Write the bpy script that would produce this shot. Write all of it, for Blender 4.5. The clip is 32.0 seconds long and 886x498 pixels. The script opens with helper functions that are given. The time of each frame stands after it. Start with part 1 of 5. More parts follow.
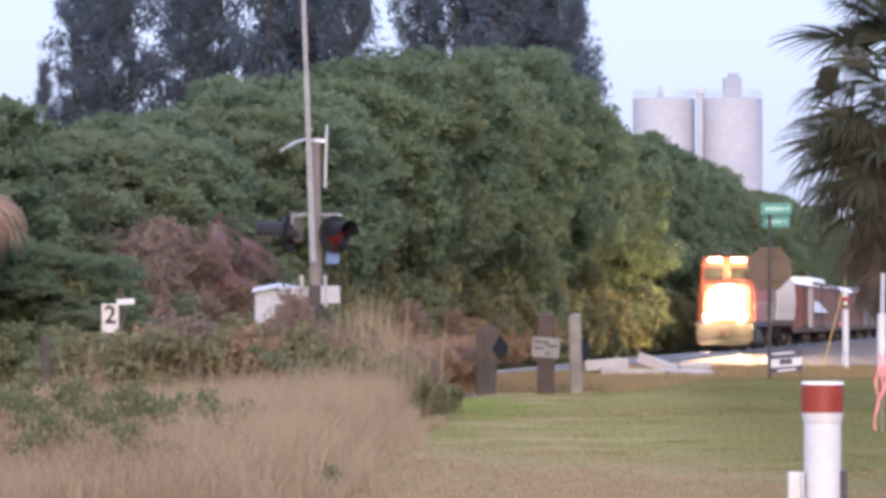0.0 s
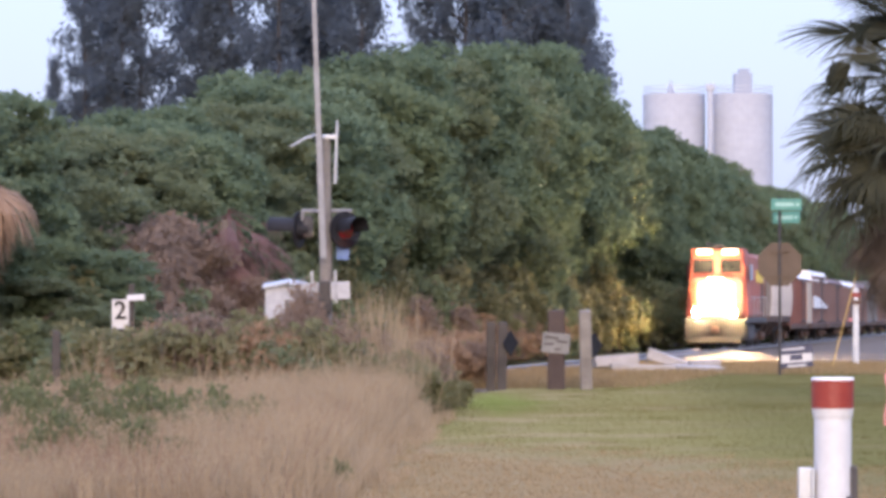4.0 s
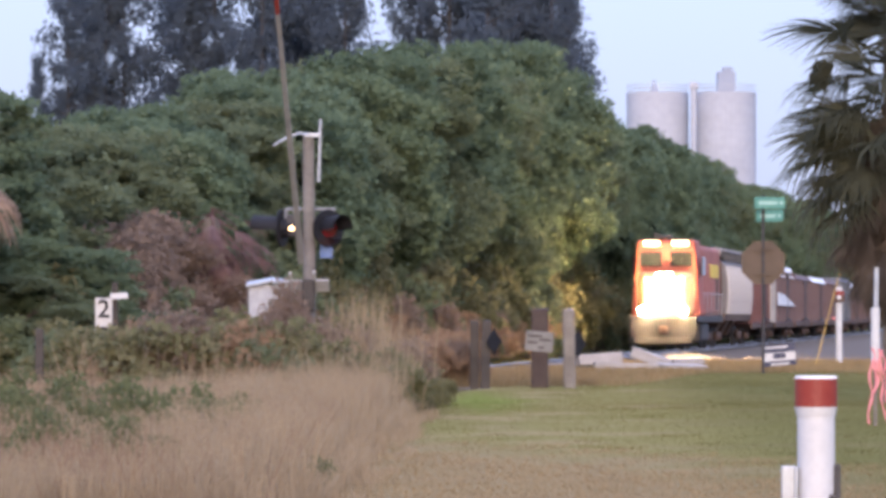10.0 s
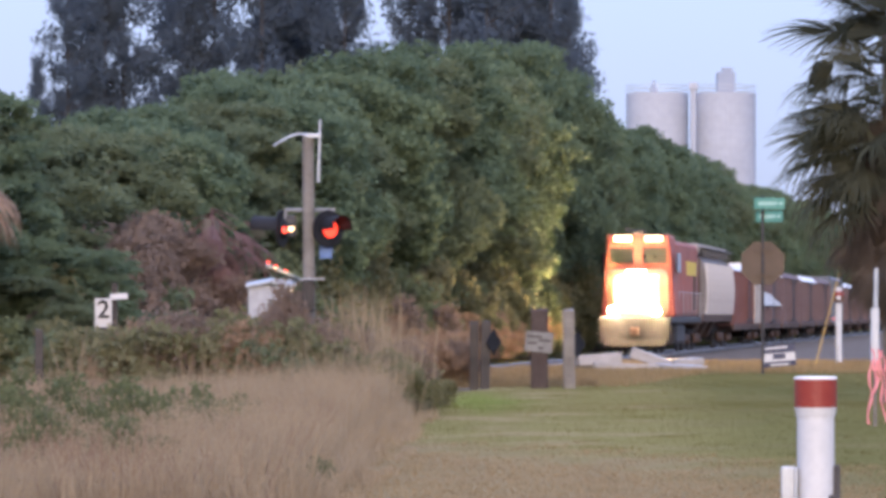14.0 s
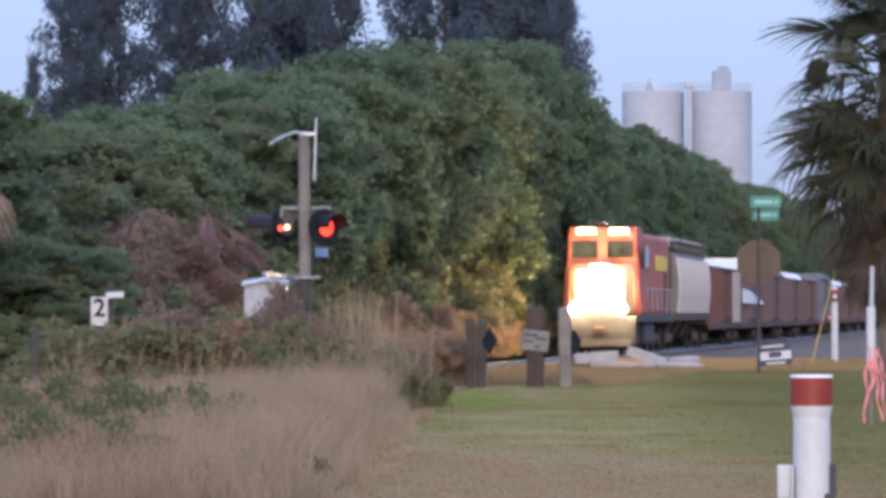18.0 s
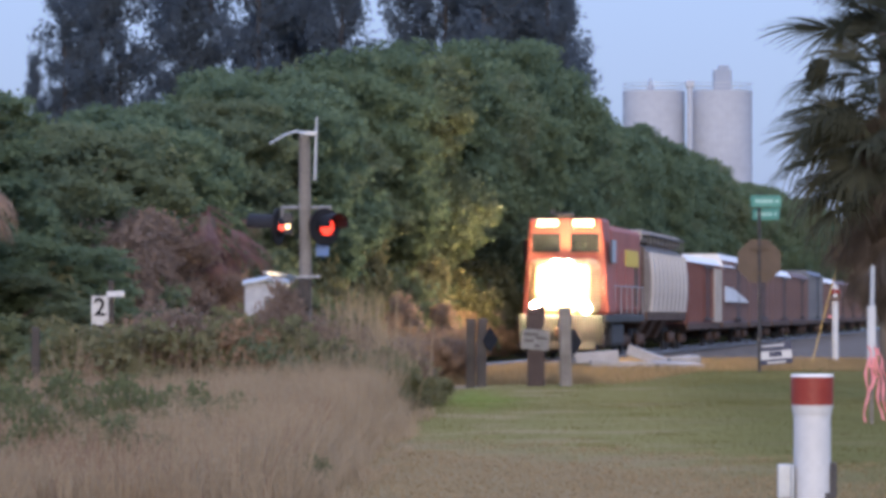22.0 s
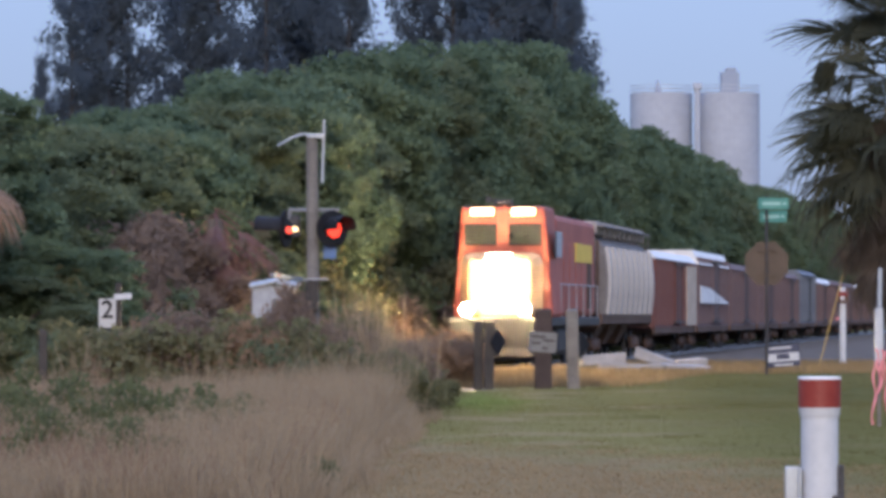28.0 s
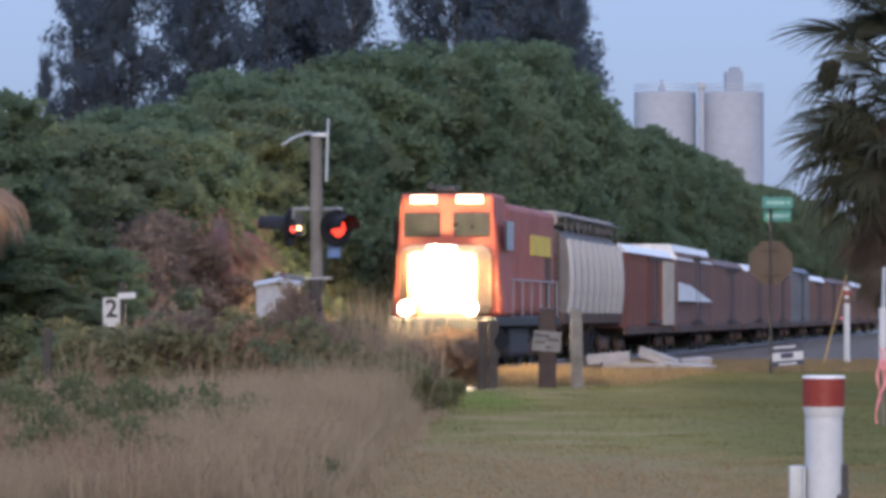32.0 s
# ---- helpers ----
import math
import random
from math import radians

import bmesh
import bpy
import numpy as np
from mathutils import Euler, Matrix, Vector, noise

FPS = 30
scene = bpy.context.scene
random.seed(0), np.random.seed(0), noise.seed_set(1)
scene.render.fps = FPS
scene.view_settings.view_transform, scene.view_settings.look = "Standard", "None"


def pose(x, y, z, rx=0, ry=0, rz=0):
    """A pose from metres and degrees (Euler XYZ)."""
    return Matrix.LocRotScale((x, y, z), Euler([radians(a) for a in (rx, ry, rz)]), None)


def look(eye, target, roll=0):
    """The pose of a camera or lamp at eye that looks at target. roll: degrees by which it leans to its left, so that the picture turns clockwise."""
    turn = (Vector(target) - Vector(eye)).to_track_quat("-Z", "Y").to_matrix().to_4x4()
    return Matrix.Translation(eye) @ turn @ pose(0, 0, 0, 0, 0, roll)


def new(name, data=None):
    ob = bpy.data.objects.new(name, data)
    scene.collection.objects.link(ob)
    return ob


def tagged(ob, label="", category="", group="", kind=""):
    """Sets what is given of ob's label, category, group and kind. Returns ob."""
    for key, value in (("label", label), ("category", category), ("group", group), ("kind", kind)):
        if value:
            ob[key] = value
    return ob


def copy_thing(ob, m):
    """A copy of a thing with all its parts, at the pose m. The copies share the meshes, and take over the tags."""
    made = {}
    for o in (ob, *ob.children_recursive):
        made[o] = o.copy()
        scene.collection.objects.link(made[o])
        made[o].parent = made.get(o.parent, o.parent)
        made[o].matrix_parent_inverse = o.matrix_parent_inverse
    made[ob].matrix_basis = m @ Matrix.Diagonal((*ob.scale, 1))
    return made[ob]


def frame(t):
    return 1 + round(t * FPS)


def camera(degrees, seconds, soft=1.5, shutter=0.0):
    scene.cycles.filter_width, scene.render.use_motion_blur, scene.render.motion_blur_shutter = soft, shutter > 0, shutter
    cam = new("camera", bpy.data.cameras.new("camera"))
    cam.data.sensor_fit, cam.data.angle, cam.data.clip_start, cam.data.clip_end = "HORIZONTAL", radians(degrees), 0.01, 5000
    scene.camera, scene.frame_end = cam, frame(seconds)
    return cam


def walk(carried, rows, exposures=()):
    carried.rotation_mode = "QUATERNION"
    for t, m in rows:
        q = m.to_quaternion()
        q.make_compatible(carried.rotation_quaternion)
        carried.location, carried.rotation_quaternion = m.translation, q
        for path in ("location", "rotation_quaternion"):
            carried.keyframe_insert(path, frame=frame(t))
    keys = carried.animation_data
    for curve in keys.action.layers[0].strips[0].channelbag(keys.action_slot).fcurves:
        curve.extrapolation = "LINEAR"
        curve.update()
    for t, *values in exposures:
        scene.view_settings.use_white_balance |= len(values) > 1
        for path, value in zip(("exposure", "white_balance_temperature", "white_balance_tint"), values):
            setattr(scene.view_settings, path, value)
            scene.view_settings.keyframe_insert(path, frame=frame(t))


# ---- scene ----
cam = camera(12.78, 32.0, soft=3.9)
LEVEL = 90.966  # the horizon lies a little below the middle of the picture
walk(cam, [(t, pose(0, 0, 1.5, LEVEL + up, 0, turn)) for t, up, turn in (
(0, 0.075, 0.040), (0.5, 0.045, 0.093), (1, 0.017, 0.143), (1.5, 0.012, 0.131), (2, 0.028, 0.171), (2.5, 0.012, 0.203), (4.5, 0.015, 0.166), 
(5, 0.022, 0.075), (5.5, 0.012, 0.020), (6, 0.000, 0.003), (6.5, -0.008, -0.010), (7, -0.002, -0.027), (7.5, 0.000, -0.030), (8, -0.013, -0.042), 
(8.5, -0.022, -0.045), (9, -0.033, -0.037), (9.5, -0.018, -0.047), (10, -0.010, -0.052), (10.5, 0.012, -0.057), (11, -0.013, -0.060), (11.5, -0.025, -0.060), 
(12, 0.002, -0.062), (12.5, -0.015, -0.045), (13, -0.013, -0.055), (13.5, 0.002, -0.055), (14, -0.002, -0.057), (14.5, -0.015, -0.035), (16.5, -0.010, -0.040), 
(17, 0.000, -0.062), (17.5, 0.000, -0.082), (18, -0.025, -0.115), (18.5, -0.005, -0.037), (19, 0.015, -0.082), (19.5, -0.013, -0.045), (20, 0.007, -0.007), 
(20.5, -0.030, -0.032), (21, -0.045, -0.047), (21.5, -0.032, -0.097), (22, -0.035, -0.107), (22.5, -0.005, -0.067), (23, 0.007, 0.013), (23.5, -0.038, -0.012), 
(24, -0.058, -0.002), (24.5, -0.050, 0.035), (25, -0.038, 0.123), (25.5, -0.025, 0.176), (27.5, -0.038, 0.051), (28, 0.000, 0.000), (28.5, -0.022, 0.005), 
(29, 0.028, 0.023), (29.5, -0.038, 0.096), (30, -0.005, 0.051), (30.5, -0.010, 0.033), (31, -0.038, -0.095), (31.5, -0.035, -0.022), (32, -0.013, 0.058), 
)],
     exposures=[(0, 0.25, 7350, 25), (5, 0.23, 7350, 25), (9, 0.14, 7300, 25), (13, 0.02, 7100, 24), (19, -0.29, 6650, 20), (25, -0.50, 6500, 18), (32, -0.60, 6550, 17)])

# ---- world and light: an overcast evening ----
world = bpy.data.worlds.new("evening")
scene.world = world
world.use_nodes = True
wn = world.node_tree
sky = wn.nodes.new("ShaderNodeTexSky")
sky.sky_type, sky.sun_disc = "NISHITA", False
sky.sun_elevation, sky.sun_rotation = radians(17), radians(180)
sky.air_density, sky.dust_density, sky.ozone_density = 1.0, 1.0, 3.0
veil = wn.nodes.new("ShaderNodeMix")  # thin overcast in front of the clear sky
veil.data_type = "RGBA"
veil.inputs["Factor"].default_value = 0.7
veil.inputs["B"].default_value = (3.8, 5.4, 9.2, 1)
wn.links.new(sky.outputs["Color"], veil.inputs["A"])
wn.links.new(veil.outputs["Result"], wn.nodes["Background"].inputs["Color"])
wc, wz, wr = wn.nodes.new("ShaderNodeTexCoord"), wn.nodes.new("ShaderNodeSeparateXYZ"), wn.nodes.new("ShaderNodeMapRange")
wn.links.new(wc.outputs["Generated"], wz.inputs[0])  # an overcast sky is about three times brighter overhead than at the horizon
wn.links.new(wz.outputs["Z"], wr.inputs["Value"])
wr.inputs["To Min"].default_value, wr.inputs["To Max"].default_value = 0.118, 0.52
wn.links.new(wr.outputs[0], wn.nodes["Background"].inputs["Strength"])
sun_data = bpy.data.lights.new("sun", "SUN")
sun_data.energy, sun_data.angle, sun_data.color = 3.3, radians(30), (1.0, 0.88, 0.72)
sun = new("sun", sun_data)
sun.matrix_world = look((0, -60, 18.3), (0, 0, 0))

# ---- materials ----


def mat(name, a, b, rough=0.8, coarse=1.5, fine=25.0, bump=0.25, metal=0.0, island=0.0, rand=0.0, spec=0.3):
    """A surface that drifts between two colours at two scales, with a fine relief; island and rand vary it piece by piece."""
    m = bpy.data.materials.new(name)
    m.use_nodes = True
    n, l = m.node_tree.nodes, m.node_tree.links
    p = n["Principled BSDF"]
    p.inputs["Roughness"].default_value, p.inputs["Metallic"].default_value = rough, metal
    p.inputs["Specular IOR Level"].default_value = spec
    tc = n.new("ShaderNodeTexCoord")
    big, small = n.new("ShaderNodeTexNoise"), n.new("ShaderNodeTexNoise")
    big.inputs["Scale"].default_value, small.inputs["Scale"].default_value = coarse, fine
    big.inputs["Detail"].default_value, small.inputs["Detail"].default_value = 5, 3
    for q in (big, small):
        l.new(tc.outputs["Object"], q.inputs["Vector"])
    add = n.new("ShaderNodeMath")
    add.operation = "MULTIPLY_ADD"
    l.new(small.outputs["Fac"], add.inputs[0])
    add.inputs[1].default_value = 0.5
    l.new(big.outputs["Fac"], add.inputs[2])
    last = add
    for source, amount in (("island", island), ("rand", rand)):
        if amount:
            g = n.new("ShaderNodeNewGeometry" if source == "island" else "ShaderNodeObjectInfo")
            more = n.new("ShaderNodeMath")
            more.operation = "MULTIPLY_ADD"
            l.new(g.outputs["Random Per Island" if source == "island" else "Random"], more.inputs[0])
            more.inputs[1].default_value = amount
            l.new(last.outputs[0], more.inputs[2])
            last = more
    span = n.new("ShaderNodeMapRange")
    l.new(last.outputs[0], span.inputs["Value"])
    span.inputs["From Min"].default_value = 0.45
    span.inputs["From Max"].default_value = 1.05 + island + rand
    mix = n.new("ShaderNodeMix")
    mix.data_type = "RGBA"
    l.new(span.outputs[0], mix.inputs["Factor"])
    mix.inputs["A"].default_value, mix.inputs["B"].default_value = (*a, 1), (*b, 1)
    l.new(mix.outputs["Result"], p.inputs["Base Color"])
    if bump:
        bp = n.new("ShaderNodeBump")
        bp.inputs["Strength"].default_value, bp.inputs["Distance"].default_value = bump, 0.02
        l.new(small.outputs["Fac"], bp.inputs["Height"])
        l.new(bp.outputs["Normal"], p.inputs["Normal"])
    return m


def glow(name, colour, strength):
    m = bpy.data.materials.new(name)
    m.use_nodes = True
    p = m.node_tree.nodes["Principled BSDF"]
    p.inputs["Base Color"].default_value = (*[0.5 * c for c in colour], 1)
    p.inputs["Emission Color"].default_value, p.inputs["Emission Strength"].default_value = (*colour, 1), strength
    return m


def leafy(name, a, b, coarse=0.35, island=0.5):
    """Leaves: light passes through them a little."""
    m = mat(name, a, b, rough=0.65, coarse=coarse, fine=4.0, bump=0, island=island, rand=0.25, spec=0.06)
    n, l = m.node_tree.nodes, m.node_tree.links
    tr, mx = n.new("ShaderNodeBsdfTranslucent"), n.new("ShaderNodeMixShader")
    p = n["Principled BSDF"]
    l.new(p.inputs["Base Color"].links[0].from_socket, tr.inputs["Color"])
    mx.inputs["Fac"].default_value = 0.45
    l.new(p.outputs[0], mx.inputs[1])
    l.new(tr.outputs[0], mx.inputs[2])
    l.new(mx.outputs[0], n["Material Output"].inputs["Surface"])
    return m


def lawn_patches(m):
    """Lawn colours by place: dry brown turf near the pipe marker, a lush patch by the straw, worn tan and dark streaks."""
    n, l = m.node_tree.nodes, m.node_tree.links
    p = n["Principled BSDF"]
    outs = [k.to_socket for k in p.inputs["Base Color"].links[0].from_socket.links]
    colour = p.inputs["Base Color"].links[0].from_socket
    tc, xyz = n.new("ShaderNodeTexCoord"), n.new("ShaderNodeSeparateXYZ")
    l.new(tc.outputs["Object"], xyz.inputs[0])

    def calc(op, a, b):
        q = n.new("ShaderNodeMath")
        q.operation = op
        for i, k in enumerate((a, b)):
            if isinstance(k, (int, float)):
                q.inputs[i].default_value = k
            else:
                l.new(k, q.inputs[i])
        return q.outputs[0]

    def grain(scale, detail=4):
        q = n.new("ShaderNodeTexNoise")
        q.inputs["Scale"].default_value, q.inputs["Detail"].default_value = scale, detail
        l.new(tc.outputs["Object"], q.inputs["Vector"])
        return q.outputs["Fac"]

    def span(v, a, b):
        q = n.new("ShaderNodeMapRange")
        q.interpolation_type = "SMOOTHSTEP"
        q.inputs["From Min"].default_value, q.inputs["From Max"].default_value = a, b
        l.new(v, q.inputs["Value"])
        return q.outputs[0]

    def over(under, fac, tint):
        q = n.new("ShaderNodeMix")
        q.data_type = "RGBA"
        l.new(fac, q.inputs["Factor"])
        l.new(under, q.inputs["A"])
        q.inputs["B"].default_value = (*tint, 1)
        return q.outputs["Result"]
    streak, small = grain(0.42), grain(1.7, 5)
    lush = calc("ADD", calc("MULTIPLY", calc("ABSOLUTE", calc("SUBTRACT", xyz.outputs["X"], 0.7), 0), 0.55), calc("MULTIPLY", calc("ABSOLUTE", calc("SUBTRACT", xyz.outputs["Y"], 70.0), 0), 0.07))
    lush = calc("ADD", lush, calc("MULTIPLY", streak, 0.6))
    colour = over(colour, calc("MULTIPLY", span(lush, 1.25, 0.45), 0.8), (0.14, 0.165, 0.04))
    colour = over(colour, calc("MULTIPLY", span(streak, 0.50, 0.64), 0.8), (0.25, 0.19, 0.1))
    colour = over(colour, calc("MULTIPLY", span(small, 0.58, 0.74), 0.3), (0.105, 0.092, 0.045))
    dry = calc("ADD", calc("ADD", xyz.outputs["Y"], calc("MULTIPLY", xyz.outputs["X"], 2.6)), calc("MULTIPLY", streak, 22.0))
    dry = calc("ADD", dry, calc("MULTIPLY", small, 12.0))
    colour = over(colour, calc("MULTIPLY", span(dry, 69.0, 59.0), 0.85), (0.235, 0.17, 0.095))
    palm_side = calc("SUBTRACT", calc("ADD", xyz.outputs["X"], calc("MULTIPLY", streak, 3.0)), calc("MULTIPLY", xyz.outputs["Y"], 0.045))
    colour = over(colour, calc("MULTIPLY", span(palm_side, 1.6, 4.0), 0.7), (0.108, 0.1, 0.036))  # darker turf towards the palm
    for k in outs:
        l.new(colour, k)


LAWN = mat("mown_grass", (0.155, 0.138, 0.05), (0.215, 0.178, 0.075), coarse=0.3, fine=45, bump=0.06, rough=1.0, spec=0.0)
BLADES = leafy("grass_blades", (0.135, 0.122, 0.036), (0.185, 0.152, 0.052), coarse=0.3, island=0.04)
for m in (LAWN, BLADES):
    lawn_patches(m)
STRAW = leafy("tall_straw", (0.242, 0.169, 0.103), (0.425, 0.326, 0.205), coarse=1.2)
RED_STRAW = leafy("reddish_straw", (0.176, 0.105, 0.067), (0.318, 0.2, 0.128), coarse=1.2)
DRY = leafy("dry_short_grass", (0.153, 0.099, 0.05), (0.378, 0.266, 0.138), coarse=1.6, island=0.2)
BRUSH = leafy("dry_brush", (0.198, 0.122, 0.076), (0.356, 0.234, 0.144), coarse=0.8)
GRAVEL = mat("gravel", (0.085, 0.068, 0.055), (0.165, 0.135, 0.112), coarse=1.2, fine=30, bump=0.8, rough=0.95, spec=0.05)
LEAF = leafy("leaves_green", (0.081, 0.113, 0.063), (0.158, 0.204, 0.115), island=0.3)
LEAF_OLIVE = leafy("leaves_olive", (0.089, 0.111, 0.062), (0.166, 0.195, 0.112), island=0.3)
LEAF_BLUE = leafy("leaves_bluish", (0.075, 0.111, 0.067), (0.148, 0.198, 0.12), island=0.3)
# distance haze is put into the needles' bluish, lifted colour
NEEDLE_HAZED = leafy("needles_dark", (0.07, 0.093, 0.121), (0.11, 0.141, 0.174), island=0.2)
SPRIG = leafy("sprig_leaves", (0.079, 0.094, 0.043), (0.151, 0.162, 0.079))
BROWN_LEAF = leafy("leaves_dead", (0.165, 0.116, 0.088), (0.259, 0.191, 0.148), island=0.3)
WEED = leafy("weed_leaves", (0.09, 0.099, 0.045), (0.225, 0.203, 0.113))
BARK = mat("bark", (0.07, 0.055, 0.045), (0.17, 0.14, 0.115), coarse=2, fine=14, bump=0.9)
BARK_DARK = mat("dark_bark", (0.03, 0.03, 0.032), (0.075, 0.072, 0.072), coarse=2, fine=14, bump=0.9)
FROND = leafy("palm_green", (0.055, 0.058, 0.041), (0.117, 0.121, 0.082))
FROND_DEAD = leafy("palm_dead", (0.074, 0.059, 0.049), (0.156, 0.123, 0.1))
FROND_RUST = leafy("palm_rust", (0.22, 0.138, 0.088), (0.418, 0.286, 0.198))
FROND_RED = leafy("palm_reddish", (0.128, 0.072, 0.068), (0.238, 0.149, 0.136))
WOOD = mat("weathered_wood", (0.094, 0.082, 0.071), (0.209, 0.187, 0.164), coarse=2.5, fine=22, bump=0.7)
WOOD_DARK = mat("dark_wood", (0.023, 0.02, 0.018), (0.069, 0.058, 0.05), coarse=2.5, fine=22, bump=0.7)
WOOD_RED = mat("reddish_wood", (0.032, 0.021, 0.018), (0.068, 0.048, 0.041), coarse=2.5, fine=22, bump=0.7)
CONCRETE = mat("concrete", (0.20, 0.182, 0.168), (0.36, 0.33, 0.305), coarse=1.6, fine=18, bump=0.5)
SILO_STEEL = mat("silo_steel", (0.19, 0.215, 0.265), (0.27, 0.30, 0.35), coarse=0.4, fine=3, bump=0.1)
# the bluish tint of this concrete stands in for distance haze
SILO_HAZED = mat("silo_concrete", (0.272, 0.288, 0.328), (0.376, 0.392, 0.44), coarse=0.12, fine=1.1, bump=0.2)
WHITE = mat("white_paint", (0.378, 0.378, 0.386), (0.507, 0.507, 0.511), rough=0.45, coarse=3, fine=30, bump=0.08)
WHITE_OLD = mat("old_white_paint", (0.52, 0.51, 0.50), (0.80, 0.79, 0.77), rough=0.6, coarse=2.2, fine=20, bump=0.2)
PLATE = mat("plate_white", (0.34, 0.327, 0.306), (0.476, 0.463, 0.442), rough=0.6, coarse=3, fine=20, bump=0.15)
SIGN_BACK = mat("sign_back", (0.067, 0.046, 0.031), (0.112, 0.078, 0.053), rough=0.7, coarse=2, fine=18, bump=0.1)
SIGN_PALE = mat("sign_pale", (0.20, 0.36, 0.31), (0.30, 0.46, 0.40), rough=0.5, coarse=4, fine=30, bump=0.05)
GREY_PAINT = mat("dull_white_paint", (0.238, 0.238, 0.246), (0.408, 0.408, 0.408), rough=0.6, coarse=2.2, fine=20, bump=0.2)
ARM_GREY = mat("arm_grey", (0.152, 0.152, 0.155), (0.258, 0.26, 0.265), rough=0.6, coarse=2.2, fine=20, bump=0.2)
BOARD_GREY = mat("board_grey", (0.098, 0.094, 0.09), (0.18, 0.173, 0.165), rough=0.6, coarse=4, fine=20, bump=0.2)
RED_BAND = mat("red_band", (0.168, 0.019, 0.014), (0.225, 0.037, 0.025), rough=0.5, coarse=5, fine=40, bump=0.1)
GREY_METAL = mat("galvanised", (0.27, 0.29, 0.31), (0.44, 0.46, 0.48), rough=0.5, coarse=4, fine=30, bump=0.1, metal=0.4)
DARK_METAL = mat("dark_metal", (0.018, 0.018, 0.02), (0.06, 0.055, 0.055), rough=0.6, coarse=4, fine=30, bump=0.2)
BLACK = mat("black_paint", (0.007, 0.007, 0.009), (0.022, 0.022, 0.025), rough=0.6, coarse=4, fine=30, bump=0.1, spec=0.12)
STEEL = mat("rail_steel", (0.25, 0.22, 0.20), (0.45, 0.42, 0.40), rough=0.24, coarse=3, fine=30, bump=0.05, metal=0.95)
RUST = mat("rusty_steel", (0.055, 0.032, 0.024), (0.14, 0.085, 0.06), rough=0.85, coarse=2.5, fine=22, bump=0.4)
LOCO_RED = mat("locomotive_red", (0.247, 0.041, 0.026), (0.375, 0.098, 0.064), rough=0.5, coarse=1.2, fine=14, bump=0.1)
LOCO_NOSE_GLARE = mat("locomotive_nose", (0.55, 0.33, 0.16), (0.68, 0.44, 0.24), rough=0.55, coarse=1.2, fine=14, bump=0.1)
YELLOW = mat("yellow_panel", (0.60, 0.38, 0.03), (0.75, 0.52, 0.07), rough=0.5, coarse=2, fine=20, bump=0.1)
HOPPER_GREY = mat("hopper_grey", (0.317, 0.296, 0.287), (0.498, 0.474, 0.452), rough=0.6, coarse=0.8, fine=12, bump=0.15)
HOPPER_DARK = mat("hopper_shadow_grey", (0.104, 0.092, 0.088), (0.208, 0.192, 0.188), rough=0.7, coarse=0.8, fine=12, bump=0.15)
HOPPER_ROOF = mat("hopper_roof_grey", (0.185, 0.149, 0.126), (0.33, 0.275, 0.235), rough=0.7, coarse=0.8, fine=12, bump=0.15)
BOX_BROWN = mat("boxcar_brown", (0.111, 0.039, 0.033), (0.187, 0.083, 0.066), rough=0.75, coarse=0.7, fine=12, bump=0.2, rand=0.15)
BOX_DULL = mat("boxcar_dull_brown", (0.095, 0.058, 0.058), (0.163, 0.11, 0.105), rough=0.75, coarse=0.7, fine=12, bump=0.2, rand=0.15)
BOX_BLUE = mat("boxcar_blue", (0.085, 0.095, 0.115), (0.15, 0.165, 0.19), rough=0.7, coarse=0.7, fine=12, bump=0.2)
CREAM = mat("cream_panel", (0.36, 0.27, 0.19), (0.55, 0.44, 0.33), rough=0.7, coarse=1.4, fine=14, bump=0.2)
SIGN_GREEN = mat("sign_green", (0.045, 0.17, 0.135), (0.09, 0.26, 0.21), rough=0.45, coarse=4, fine=30, bump=0.05)
SIGN_BLUE = mat("sign_blue", (0.043, 0.105, 0.26), (0.081, 0.161, 0.341), rough=0.45, coarse=4, fine=30, bump=0.05)
SIGN_NAVY = mat("sign_navy", (0.02, 0.022, 0.05), (0.05, 0.055, 0.09), rough=0.5, coarse=4, fine=30, bump=0.05)
PINK = mat("pink_ribbon", (0.52, 0.13, 0.14), (0.66, 0.25, 0.25), rough=0.5, coarse=6, fine=40, bump=0.1)
GUY_YELLOW = mat("guy_yellow", (0.36, 0.22, 0.06), (0.48, 0.31, 0.10), rough=0.5, coarse=4, fine=30, bump=0.1)
LENS_DARK = mat("red_lens", (0.10, 0.006, 0.008), (0.16, 0.012, 0.014), rough=0.15, coarse=6, fine=60, bump=0.1, spec=0.6)
GLASS_DARK = mat("cab_glass", (0.012, 0.014, 0.016), (0.03, 0.032, 0.035), rough=0.08, coarse=2, fine=10, bump=0, spec=0.6)
ADDED_RIM_GLOW = glow("headlight_glow", (1.0, 0.74, 0.39), 3600.0)
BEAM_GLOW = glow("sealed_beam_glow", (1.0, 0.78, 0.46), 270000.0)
BOARD_GLOW = glow("number_board_glow", (1.0, 0.80, 0.50), 7.0)
RED_GLOW = glow("flasher_glow", (1.0, 0.06, 0.03), 3.0)
PEEP_GLOW = glow("peep_glow", (1.0, 0.70, 0.36), 7.0)

# ---- small builders ----


